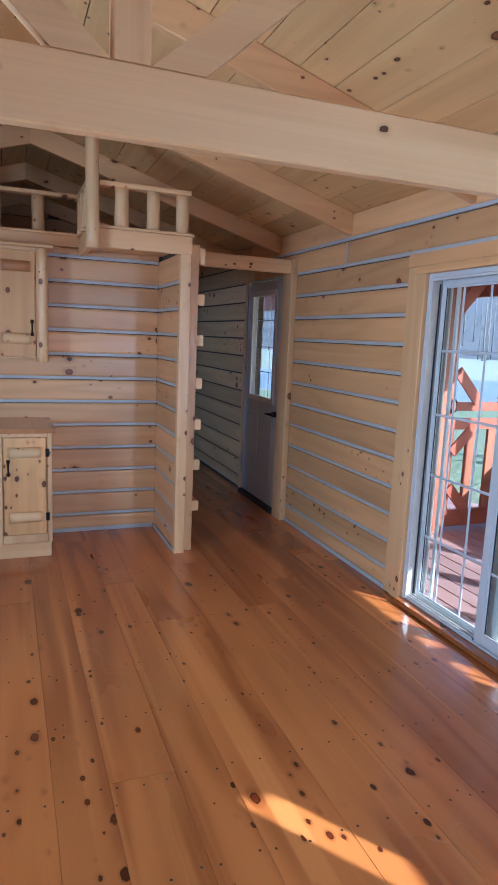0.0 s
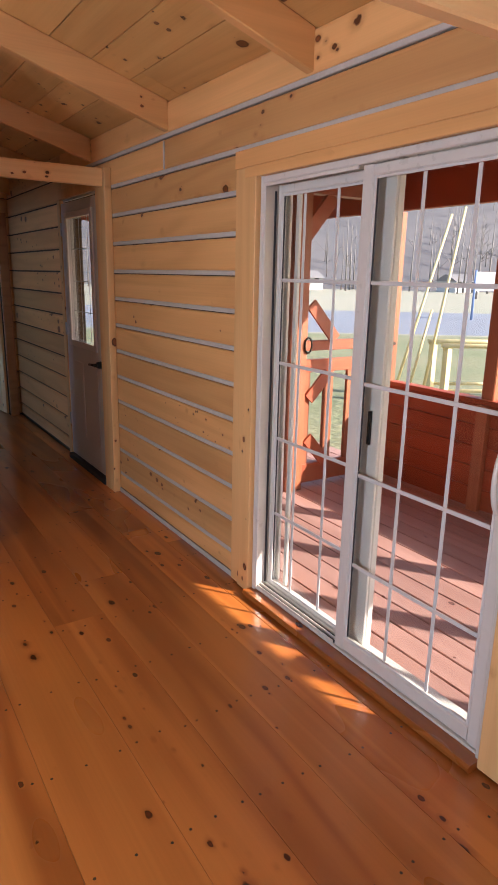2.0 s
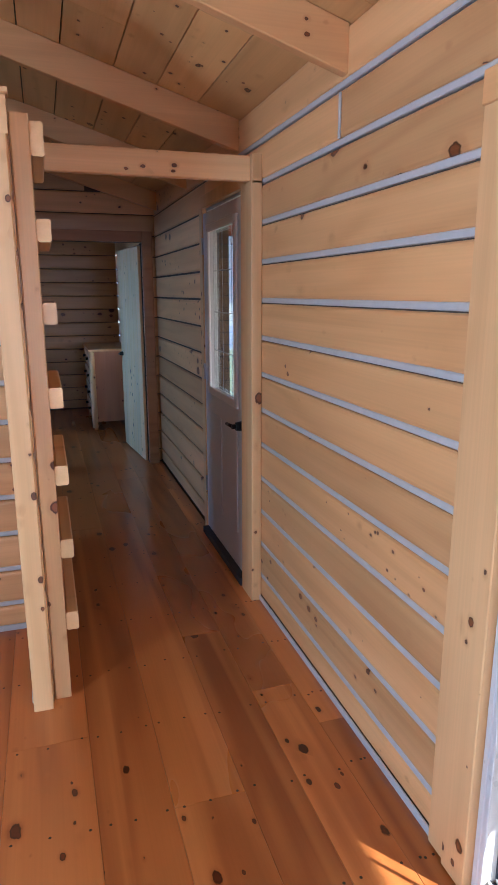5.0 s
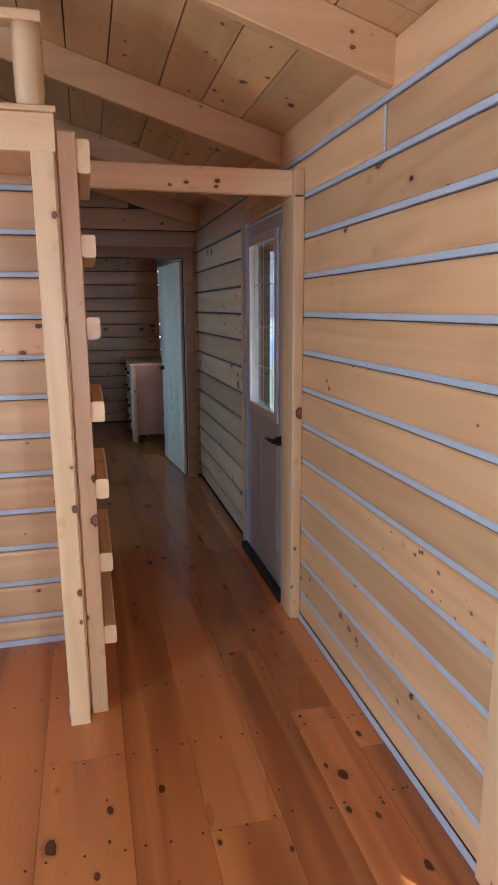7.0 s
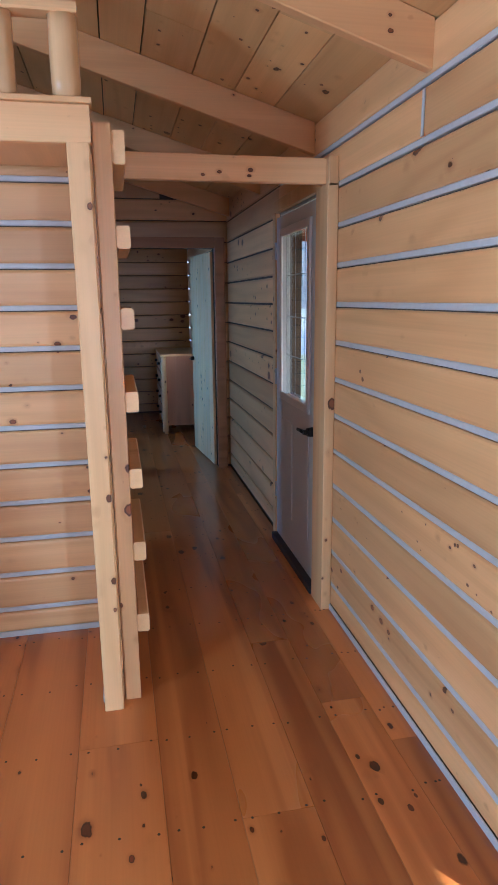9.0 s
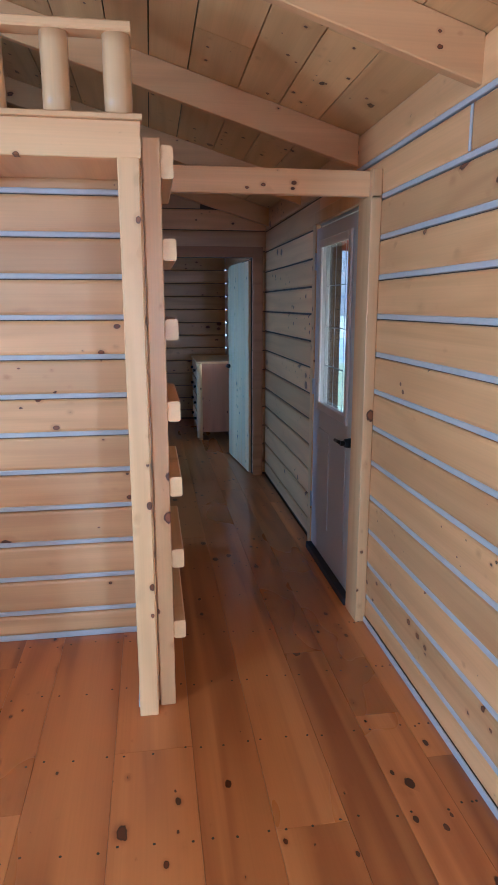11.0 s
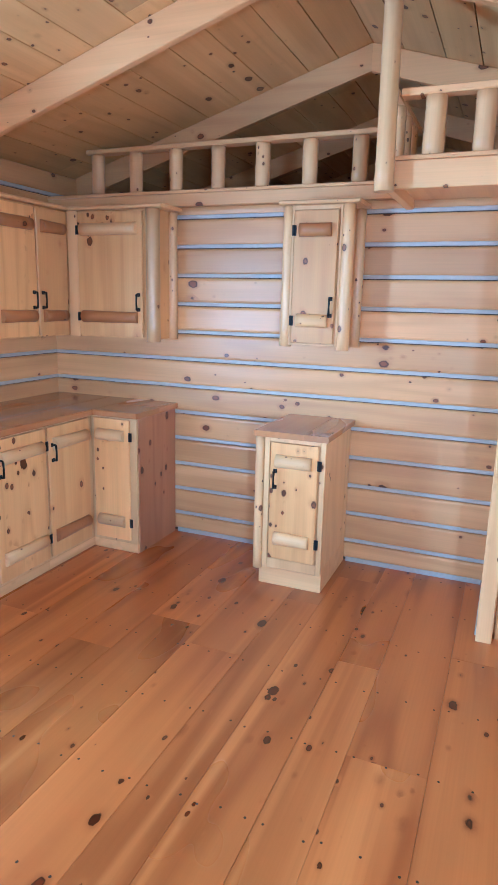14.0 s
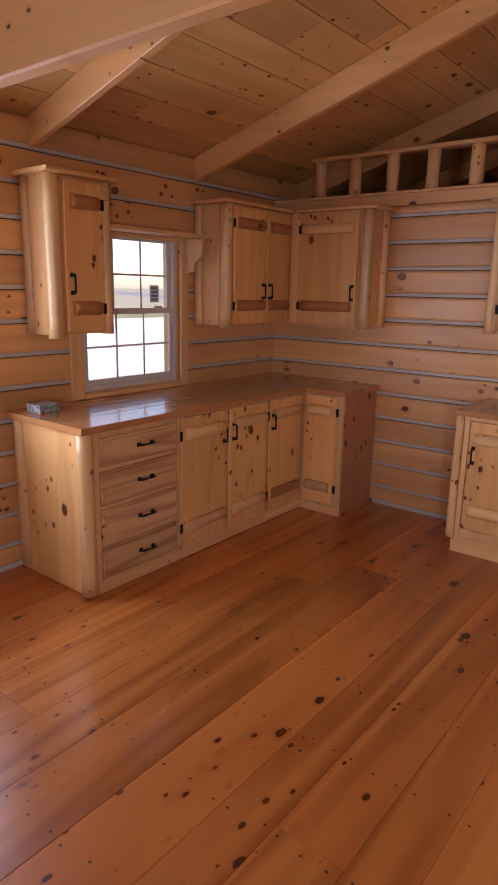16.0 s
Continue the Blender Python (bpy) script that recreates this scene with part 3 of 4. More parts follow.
part("track_groove", bars((4.0675, 4.0855, 3.7455, 4.337, 0.0424, 0.046), (4.0915, 4.1115, 3.7455, 4.337, 0.0424, 0.046), (4.1085, 4.118, 4.332, 4.3378, 0.06, 1.90)), rubber, slider, "dark track groove")
part("screen_frame", bars((4.172, 4.188, 4.24, 4.265, 0.06, 1.92), (4.172, 4.188, 4.31, 4.335, 0.06, 1.92)), vinyl, slider, "white screen stile outside the glass")


def leaf(name, x, y0, y1, s0, s1, rail, verticals):
    """A glazed leaf with stiles, rails, gaskets, glass and flat grid bars."""
    z0, z1 = 0.046, 1.925
    g0, g1 = z0 + rail, z1 - 0.038
    ob = part(name, bars((x, x + 0.034, y0, y0 + s0, z0, z1), (x, x + 0.034, y1 - s1, y1, z0, z1), (x + 0.001, x + 0.033, y0 + s0 + 0.0005, y1 - s1 - 0.0005, g1, z1), (x + 0.001, x + 0.033, y0 + s0 + 0.0005, y1 - s1 - 0.0005, z0, g0), c=0.005), vinyl, slider)
    part("glazing_bead", bars((x + 0.004, x + 0.011, y0 + s0 + 0.0005, y0 + s0 + 0.011, g0, g1), (x + 0.004, x + 0.011, y1 - s1 - 0.011, y1 - s1 - 0.0005, g0, g1), (x + 0.004, x + 0.011, y0 + s0 + 0.0115, y1 - s1 - 0.0115, g0 + 0.0005, g0 + 0.010), (x + 0.004, x + 0.011, y0 + s0 + 0.0115, y1 - s1 - 0.0115, g1 - 0.010, g1 - 0.0005), c=0.002), muntin_white, ob, "white glazing bead")
    g = pane(slider, x + 0.016, x + 0.021, y0 + s0, y1 - s1, g0, g1)
    g.parent, g.matrix_parent_inverse = ob, Matrix()
    part("gasket", bars((x + 0.0115, x + 0.0155, y0 + s0 + 0.001, y0 + s0 + 0.013, g0, g1), (x + 0.0115, x + 0.0155, y1 - s1 - 0.014, y1 - s1 - 0.001, g0, g1), c=0.001), rubber, ob)
    for y in verticals:
        part("muntin", bars((x + 0.010, x + 0.0152, y - 0.0075, y + 0.0075, g0 + 0.011, g1 - 0.011), c=0.002), muntin_white, ob)
    for z in (0.435, 0.81, 1.165, 1.53):
        part("muntin", bars((x + 0.008, x + 0.0152, y0 + s0 + 0.0145, y1 - s1 - 0.0145, z - 0.0075, z + 0.0075), c=0.002), muntin_white, ob)
    return ob


near_leaf = leaf("inner_panel", 4.066, 3.005, 3.74, 0.05, 0.056, 0.056, (3.25, 3.46))
far_leaf = leaf("outer_panel", 4.12, 3.612, 4.328, 0.125, 0.022, 0.026, (3.94, 4.15))
part("interlock", bars((4.108, 4.1195, 3.612, 3.648, 0.05, 1.92), c=0.003), vinyl, far_leaf, "white interlocking stile edge")
part("latch", bars((4.110, 4.1195, 3.660, 3.678, 0.93, 1.06), c=0.003), black, far_leaf, "black latch")
bm = bmesh.new()
loops = []
for i in range(17):
    a = math.pi * i / 16
    out, up = math.sin(a), -math.cos(a)
    mid = Vector((4.068 - 0.055 * out, 3.032, 0.98 + 0.11 * up))
    r = 0.013 - 0.004 * out
    loops.append([bm.verts.new(mid + Vector((-out * math.cos(b) * r, math.sin(b) * r, up * math.cos(b) * r))) for b in (math.pi * k / 5 for k in range(10))])
for a, b in zip(loops, loops[1:]):
    for k in range(10):
        bm.faces.new((a[k], a[(k + 1) % 10], b[(k + 1) % 10], b[k])).smooth = True
bm.faces.new(loops[0][::-1])
bm.faces.new(loops[-1])
part("pull_handle", bm, vinyl, near_leaf, "curved white pull handle")

# ---- entry door ----
entry = thing("entry_door", (4.05, 6.75, 0), "taupe painted entry door with a half window, closed", "door", "", "structure")
WY0, WY1, WZ0, WZ1 = 6.48, 7.035, 1.01, 1.955
body = part("door_slab", bars((4.035, 4.08, 6.33, WY0, 0.05, 2.06), (4.035, 4.08, WY1, 7.18, 0.05, 2.06), (4.035, 4.08, WY0 + 0.0005, WY1 - 0.0005, 0.05, WZ0), (4.035, 4.08, WY0 + 0.0005, WY1 - 0.0005, WZ1, 2.06), c=0.001), door_paint, entry)
for y0, y1 in ((6.47, 6.71), (6.80, 7.04)):
    bm = bmesh.new()
    for k, (d, dx) in enumerate(((0.0, 0.0), (0.012, 0.006), (0.03, 0.002))):
        bar(bm, 4.0345 - 0.006 + dx, 4.0345 + 0.0, y0 + d, y1 - d, 0.26 + d, 0.86 - d, c=0.004)
    part("raised_panel", bm, door_paint, body)
wf = part("window_frame", bars((4.018, 4.0345, WY0 - 0.035, WY0 + 0.012, WZ0 - 0.03, WZ1 + 0.03), (4.018, 4.0345, WY1 - 0.012, WY1 + 0.035, WZ0 - 0.03, WZ1 + 0.03), (4.018, 4.0345, WY0 + 0.0125, WY1 - 0.0125, WZ0 - 0.03, WZ0 + 0.015), (4.018, 4.0345, WY0 + 0.0125, WY1 - 0.0125, WZ1 - 0.015, WZ1 + 0.03), c=0.005), vinyl, entry)
g = pane(entry, 4.055, 4.060, WY0, WY1, WZ0, WZ1)
for y in (6.66, 6.85):
    part("muntin", bars((4.0605, 4.063, y - 0.003, y + 0.003, WZ0, WZ1), c=0.001), muntin_white, wf)
for z in (1.25, 1.48, 1.72):
    part("muntin", bars((4.0605, 4.063, WY0, WY1, z - 0.003, z + 0.003), c=0.001), muntin_white, wf)
bm = bmesh.new()
pole(bm, (4.035, 6.395, 0.895), (4.0, 6.395, 0.895), 0.028, 0.022, seg=14)
pole(bm, (3.985, 6.40, 0.895), (3.985, 6.52, 0.888), 0.011, 0.009, seg=8)
pole(bm, (4.0, 6.395, 0.895), (3.978, 6.395, 0.895), 0.014, seg=8)
part("door_handle", bm, black, entry, "black lever handle")
for z in (0.3, 1.05, 1.82):
    part("hinge", bars((4.022, 4.036, 7.172, 7.186, z, z + 0.10)), nickel, entry)
part("threshold", bars((4.0, 4.10, 6.325, 7.185, 0.001, 0.045)), rubber, entry)

# ---- bedroom door, standing open ----
bd = thing("bedroom_door", (3.915, 9.16, 0), "pale board door standing open into the bedroom", "door", "", "structure")
for i in range(6):
    w = 0.84 / 6
    part("board", bars((3.905, 3.93, 9.14 + w * i + 0.001, 9.14 + w * (i + 1) - 0.001, 0.02, 2.0)), pine_z, bd)
for z in (0.3, 1.65):
    part("ledge", bars((3.9305, 3.952, 9.2, 9.92, z, z + 0.12)), pine_y, bd)
bm = bmesh.new()
pole(bm, (3.905, 9.91, 0.98), (3.87, 9.91, 0.98), 0.022, 0.018)
pole(bm, (3.865, 9.91, 0.98), (3.865, 9.80, 0.98), 0.01)
part("door_handle", bm, black, bd, "black lever handle")
bd.rotation_euler = (0, 0, radians(6))

# ---- kitchen window ----
kw = thing("kitchen_window", (LX, 4.68, 0.97), "white double-hung window with grid bars over the counter", "window", "", "structure")
X0 = LX - 0.075
kf = part("window_frame", bars((X0, X0 + 0.05, KW[0] + 0.021, KW[0] + 0.05, KW[2] + 0.021, KW[3] - 0.021), (X0, X0 + 0.05, KW[1] - 0.05, KW[1] - 0.021, KW[2] + 0.021, KW[3] - 0.021), (X0, X0 + 0.05, KW[0] + 0.0505, KW[1] - 0.0505, KW[3] - 0.05, KW[3] - 0.021), (X0, X0 + 0.05, KW[0] + 0.0505, KW[1] - 0.0505, KW[2] + 0.021, KW[2] + 0.055)), vinyl, kw)
for name, x, z0, z1 in (("upper_sash", X0 + 0.006, 1.41, 1.884), ("lower_sash", X0 + 0.026, 0.981, 1.435)):
    y0, y1 = KW[0] + 0.051, KW[1] - 0.051
    sa = part(name, bars((x, x + 0.018, y0, y0 + 0.03, z0, z1), (x, x + 0.018, y1 - 0.03, y1, z0, z1), (x, x + 0.018, y0 + 0.0305, y1 - 0.0305, z1 - 0.03, z1), (x, x + 0.018, y0 + 0.0305, y1 - 0.0305, z0, z0 + 0.03)), vinyl, kw)
    g = pane(kw, x + 0.006, x + 0.010, y0 + 0.03, y1 - 0.03, z0 + 0.03, z1 - 0.03)
    g.parent, g.matrix_parent_inverse = sa, Matrix()
    for i in (1, 2):
        y = y0 + 0.03 + (y1 - y0 - 0.06) * i / 3
        part("muntin", bars((x + 0.0105, x + 0.016, y - 0.006, y + 0.006, z0 + 0.03, z1 - 0.03), c=0.001), muntin_white, sa)
    part("muntin", bars((x + 0.0105, x + 0.017, y0 + 0.03, y1 - 0.03, (z0 + z1) / 2 - 0.006, (z0 + z1) / 2 + 0.006), c=0.001), muntin_white, sa)
part("sash_lock", bars((X0 + 0.03, X0 + 0.05, 4.94, 4.995, 1.441, 1.455)), vinyl, kw)
part("casing", bars((LX + 0.0, LX + 0.02, KW[1] - 0.012, 5.20, 0.912, 1.889), (LX + 0.0, LX + 0.02, 4.225, KW[0] + 0.012, 0.912, 1.889)), pine_z, kw)
part("sill", bars((LX - 0.02, LX + 0.03, KW[0] + 0.013, KW[1] - 0.013, 0.91, 0.938)), pine_y, kw)

# ---- front windows, unseen and added to let light in ----
for x0, x1 in ((0.4, 1.5), (2.45, 3.55)):
    fw = thing("added_front_window", ((x0 + x1) / 2, FRONT, 1.45), "added unseen white framed window in the front gable wall", "window", "", "structure")
    part("window_frame", bars((x0, x0 + 0.05, FRONT - 0.12, FRONT - 0.07, 1.45, 2.0), (x1 - 0.05, x1, FRONT - 0.12, FRONT - 0.07, 1.45, 2.0), (x0 + 0.051, x1 - 0.051, FRONT - 0.12, FRONT - 0.07, 1.45, 1.5), (x0 + 0.051, x1 - 0.051, FRONT - 0.12, FRONT - 0.07, 1.95, 2.0)), vinyl, fw)


# ---- cabinets ----
def facing_x(face):
    return lambda u, d, z: (face + d, u, z)


def facing_y(face):
    return lambda u, d, z: (u, face - d, z)


def ubox(bm, at, u0, u1, d0, d1, z0, z1, c=0.003):
    p, q = at(u0, d0, z0), at(u1, d1, z1)
    lo, hi = [min(a, b) for a, b in zip(p, q)], [max(a, b) for a, b in zip(p, q)]
    return bar(bm, lo[0], hi[0], lo[1], hi[1], lo[2], hi[2], c=c)


def pull(at, u, z, upright):
    """A small iron pull: two feet with plates and a waisted grip."""
    bm = bmesh.new()
    for s in (-1, 1):
        uu, zz = (u, z + 0.045 * s) if upright else (u + 0.045 * s, z)
        ubox(bm, at, uu - 0.011, uu + 0.011, 0.0, 0.006, zz - 0.011, zz + 0.011, c=0.002)
        pole(bm, at(uu, 0.004, zz), at(uu, 0.026, zz), 0.006, seg=8)
    a, b = ((u, z - 0.047), (u, z + 0.047)) if upright else ((u - 0.047, z), (u + 0.047, z))
    m = ((a[0] + b[0]) / 2, (a[1] + b[1]) / 2)
    pole(bm, at(a[0], 0.026, a[1]), at(m[0], 0.029, m[1]), 0.007, 0.005, seg=8)
    pole(bm, at(m[0], 0.029, m[1]), at(b[0], 0.026, b[1]), 0.005, 0.007, seg=8)
    return bm


def cabinet_door(unit, at, u0, u1, z0, z1, battens, handle, hinge):
    """battens: (material for top, for bottom). handle: (u, z). hinge: the u side."""
    bm = bmesh.new()
    ubox(bm, at, u0, u1, 0.002, 0.020, z0, z1, c=0.006)
    d = part("door", bm, door_z, unit, "knotty pine board door")
    off = at(0, 1, 0)
    base = at(0, 0, 0)
    inward = tuple(b - o for o, b in zip(off, base))
    for z, mat in ((z1 - 0.10, battens[0]), (z0 + 0.12, battens[1])):
        bm = bmesh.new()
        pole(bm, at(u0 + 0.035, 0.0202, z), at(u1 - 0.035, 0.0202, z), 0.037, 0.035, seg=10, rings=4, wob=0.03, flat=inward)
        part("half_log_batten", bm, mat, d, "brown half-log batten" if mat in (dark_x, dark_y) else "peeled half-log batten")
    if handle:
        part("handle", pull(lambda u, dd, z: at(u, dd + 0.020, z), handle[0], handle[1], True), black, d, "black iron pull")
    if hinge is not None:
        for z in (z0 + 0.09, z1 - 0.13):
            bm = bmesh.new()
            ubox(bm, at, hinge - 0.012, hinge + 0.012, 0.0205, 0.024, z, z + 0.055, c=0.001)
            p = at(hinge, 0.025, z)
            q = at(hinge, 0.025, z + 0.055)
            pole(bm, p, q, 0.005, seg=6)
            part("hinge", bm, black, d, "black iron hinge")
    return d


def round_trim(unit, x, y, z0, z1, r=0.042):
    bm = bmesh.new()
    pole(bm, (x, y, z0), (x, y, z1), r, r * 0.96, seg=14, rings=8, wob=0.025)
    return part("log_trim", bm, peel_z, unit, "peeled log corner trim")


CT = 0.872        # underside of the counter tops
FX = 0.545        # front of the long run
fx = facing_x(FX)

# drawer unit at the end of the long run
dr = thing("drawer_cabinet", (0.2, 4.15, 0), "pine base cabinet with four drawers under the counter", "cabinet", "kitchen cabinets")
part("body", bars((LX + 0.004, FX - 0.02, 3.835, 4.468, 0.0, CT), c=0.002), door_z, dr)
part("face_frame", bars((FX - 0.0195, FX, 3.865, 3.905, 0.06, CT), (FX - 0.0195, FX, 4.445, 4.468, 0.06, CT), (FX - 0.0195, FX, 3.9055, 4.4445, 0.845, CT), (FX - 0.0195, FX, 3.9055, 4.4445, 0.06, 0.085), (FX - 0.0195, FX - 0.003, 3.9055, 4.4445, 0.0855, 0.8445)), pine_z, dr)
part("toe_board", bars((FX - 0.0195, FX - 0.001, 3.84, 4.468, 0.0, 0.0595)), pine_y, dr)
part("end_panel", bars((0.03, FX - 0.05, 3.818, 3.8345, 0.02, CT)), door_z, dr, "knotty pine end panel")
round_trim(dr, FX - 0.012, 3.835, 0.02, CT - 0.001)
round_trim(dr, 0.0, 3.825, 0.05, CT - 0.001, 0.036)
for z0, z1 in ((0.686, 0.838), (0.482, 0.664), (0.277, 0.462), (0.078, 0.258)):
    bm = bmesh.new()
    ubox(bm, fx, 3.908, 4.442, 0.001, 0.012, z0, z1, c=0.003)
    ubox(bm, fx, 3.922, 4.428, 0.012, 0.020, z0 + 0.014, z1 - 0.014, c=0.006)
    d = part("drawer", bm, door_y, dr, "pine drawer front with bold grain")
    part("handle", pull(lambda u, dd, z: fx(u, dd + 0.020, z), 4.20, (z0 + z1) / 2 + 0.005, False), black, d, "black iron pull")

# sink-side double door unit
du = thing("base_cabinet", (0.2, 4.9, 0), "pine base cabinet with two board doors", "cabinet", "kitchen cabinets")
part("body", bars((LX + 0.004, FX - 0.02, 4.470, 5.302, 0.0, CT), c=0.002), door_z, du)
part("face_frame", bars((FX - 0.0195, FX, 4.470, 5.302, 0.06, CT)), pine_z, du)
part("toe_board", bars((FX - 0.0195, FX - 0.001, 4.470, 5.302, 0.0, 0.0595)), pine_y, du)
cabinet_door(du, fx, 4.478, 4.886, 0.085, 0.858, (peel_y, peel_y), (4.845, 0.71), 4.472)
cabinet_door(du, fx, 4.898, 5.292, 0.085, 0.858, (peel_y, peel_y), (4.935, 0.71), 5.297)

# corner unit
cu = thing("corner_base_cabinet", (0.3, 5.9, 0), "pine corner base cabinet with two doors and reddish end panel", "cabinet", "kitchen cabinets")
FY = 5.74
part("body", bars((LX + 0.004, FX - 0.02, 5.304, PY - 0.005, 0.0, CT), (FX - 0.0195, 0.862, FY + 0.02, PY - 0.005, 0.0, CT), c=0.002), door_z, cu)
part("face_frame", bars((FX - 0.0195, FX, 5.304, FY - 0.001, 0.06, CT), (FX - 0.0195, 0.875, FY, FY + 0.0195, 0.06, CT)), pine_z, cu)
part("toe_board", bars((FX - 0.0195, FX - 0.001, 5.304, FY + 0.0, 0.0, 0.0595), (FX, 0.875, FY, FY + 0.0195, 0.0, 0.0595)), pine_y, cu)
part("end_panel", bars((0.8625, 0.88, FY + 0.02, PY - 0.006, 0.0, CT)), cedar_z, cu, "reddish knotty pine end panel")
cabinet_door(cu, fx, 5.312, 5.69, 0.085, 0.858, (peel_y, dark_y), (5.345, 0.71), None)
cabinet_door(cu, facing_y(FY), 0.572, 0.832, 0.085, 0.858, (peel_x, peel_x), None, 0.842)

# continuous counter top
ct = thing("countertop", (0.2, 5.0, CT), "varnished L-shaped pine countertop", "countertop")
edges = [LX + 0.003, 0.15, 0.36, FX + 0.03]
for a, b in zip(edges, edges[1:]):
    part("board", bars((a + 0.0004, b - 0.0004, 3.79, PY - 0.003, CT + 0.001, 0.908), c=0.004), counter_y, ct)
part("board", bars((FX + 0.0304, 0.895, FY - 0.03, FY + 0.24, CT + 0.001, 0.908), c=0.004), counter_y, ct)
part("board", bars((FX + 0.0304, 0.895, FY + 0.2408, PY - 0.003, CT + 0.001, 0.908), c=0.004), counter_y, ct)

# narrow island-like base cabinet
ic = thing("narrow_base_cabinet", (1.9, 5.95, 0), "narrow freestanding pine base cabinet against the log wall", "cabinet", "kitchen cabinets")
part("body", bars((1.715, 2.085, 5.682, PY - 0.004, 0.135, CT), c=0.002), pine_z, ic)
part("plinth", bars((1.715, 2.085, 5.70, PY - 0.004, 0.0, 0.1345)), pine_x, ic)
part("face_frame", bars((1.745, 1.775, 5.662, 5.6815, 0.115, CT), (2.06, 2.09, 5.662, 5.6815, 0.115, CT), (1.7755, 2.0595, 5.662, 5.6815, 0.845, CT), (1.7755, 2.0595, 5.662, 5.6815, 0.115, 0.175)), pine_z, ic)
part("log_trim", pole(bmesh.new(), (1.712, 5.682, 0.10), (1.712, 5.682, CT - 0.001), 0.027, 0.026, seg=12, rings=8, wob=0.03), peel_z, ic, "peeled log corner trim")
cabinet_door(ic, facing_y(5.675), 1.781, 2.052, 0.18, 0.842, (peel_x, peel_x), (1.812, 0.64), 2.060)
it = thing("narrow_countertop", (1.9, 5.9, CT), "small varnished pine top on the narrow cabinet", "countertop")
part("board", bars((1.69, 1.975, 5.632, PY - 0.003, CT + 0.001, 0.905), c=0.002), counter_y, it)
part("board", bars((1.9753, 2.108, 5.632, PY - 0.003, CT + 0.001, 0.905), c=0.002), counter_y, it)


def crown(unit, *boxes):
    part("top_board", bars(*boxes, c=0.006), pine_x, unit, "overhanging pine top board")


# upper cabinet beside the railing
iu = thing("wall_cabinet", (1.9, 6.1, 1.33), "narrow pine wall cabinet with one board door", "cabinet", "wall cabinets")
part("body", bars((1.735, 2.055, 5.998, PY - 0.003, 1.345, 2.10), c=0.002), door_z, iu)
part("face_frame", bars((1.742, 1.757, 5.985, 5.9975, 1.345, 2.10), (2.012, 2.028, 5.985, 5.9975, 1.345, 2.10), (1.7575, 2.0115, 5.985, 5.9975, 2.075, 2.10), (1.7575, 2.0115, 5.985, 5.9975, 1.345, 1.36)), pine_z, iu)
round_trim(iu, 1.718, 6.01, 1.335, 2.10, 0.034)
round_trim(iu, 2.055, 6.01, 1.325, 2.10, 0.036)
round_trim(iu, 2.075, 6.205, 1.335, 2.10, 0.03)
cabinet_door(iu, facing_y(5.99), 1.76, 2.009, 1.365, 2.07, (dark_x, peel_x), (1.985, 1.56), 1.762)
crown(iu, (1.675, 2.125, 5.94, PY - 0.003, 2.101, 2.122))

# corner wall cabinets
UX = 0.20
lu = thing("wall_cabinet", (0.0, 5.6, 1.33), "pine wall cabinet with two board doors in the corner", "cabinet", "wall cabinets")
part("body", bars((LX + 0.003, UX - 0.0, 5.30, PY - 0.004, 1.335, 2.115), c=0.002), door_z, lu)
part("side_panel", bars((LX + 0.07, UX - 0.07, 5.278, 5.2995, 1.33, 2.115)), pine_z, lu)
round_trim(lu, UX - 0.028, 5.305, 1.315, 2.115, 0.045)
round_trim(lu, LX + 0.036, 5.292, 1.33, 2.115, 0.035)
cabinet_door(lu, facing_x(UX), 5.335, 5.685, 1.345, 2.10, (dark_y, dark_y), (5.65, 1.56), 5.330)
cabinet_door(lu, facing_x(UX), 5.695, 5.975, 1.345, 2.10, (dark_y, dark_y), (5.73, 1.56), None)
ru = thing("wall_cabinet", (0.5, 6.1, 1.33), "pine wall cabinet with a wide board door beside the corner", "cabinet", "wall cabinets")
part("body", bars((UX + 0.001, 0.862, 5.998, PY - 0.004, 1.335, 2.115), c=0.002), door_z, ru)
part("face_frame", bars((UX + 0.025, 0.30, 5.98, 5.9975, 1.335, 2.115)), pine_z, ru)
round_trim(ru, 0.842, 6.005, 1.318, 2.115, 0.045)
round_trim(ru, 0.868, 6.20, 1.33, 2.115, 0.033)
cabinet_door(ru, facing_y(5.99), 0.305, 0.785, 1.345, 2.10, (peel_x, dark_x), (0.758, 1.56), 0.308)
crown(lu, (LX + 0.003, UX + 0.05, 5.235, 5.949, 2.116, 2.138))
crown(ru, (LX + 0.003, 0.93, 5.95, PY - 0.003, 2.116, 2.138))

# wall cabinet on the near side of the window
NX = 0.165
nu = thing("wall_cabinet", (0.0, 4.15, 1.33), "narrow pine wall cabinet beside the kitchen window", "cabinet", "wall cabinets")
part("body", bars((LX + 0.003, NX, 3.985, 4.305, 1.32, 2.11), c=0.002), door_z, nu)
part("side_panel", bars((LX + 0.07, NX - 0.07, 3.966, 3.9845, 1.315, 2.11)), pine_z, nu)
round_trim(nu, NX - 0.028, 3.99, 1.30, 2.11, 0.045)
round_trim(nu, NX - 0.015, 4.31, 1.315, 2.11, 0.036)
round_trim(nu, LX + 0.035, 3.98, 1.315, 2.11, 0.034)
cabinet_door(nu, facing_x(NX), 4.03, 4.275, 1.335, 2.09, (dark_y, dark_y), (4.062, 1.58), 4.27)
crown(nu, (LX + 0.003, NX + 0.055, 3.915, 4.375, 2.111, 2.133))

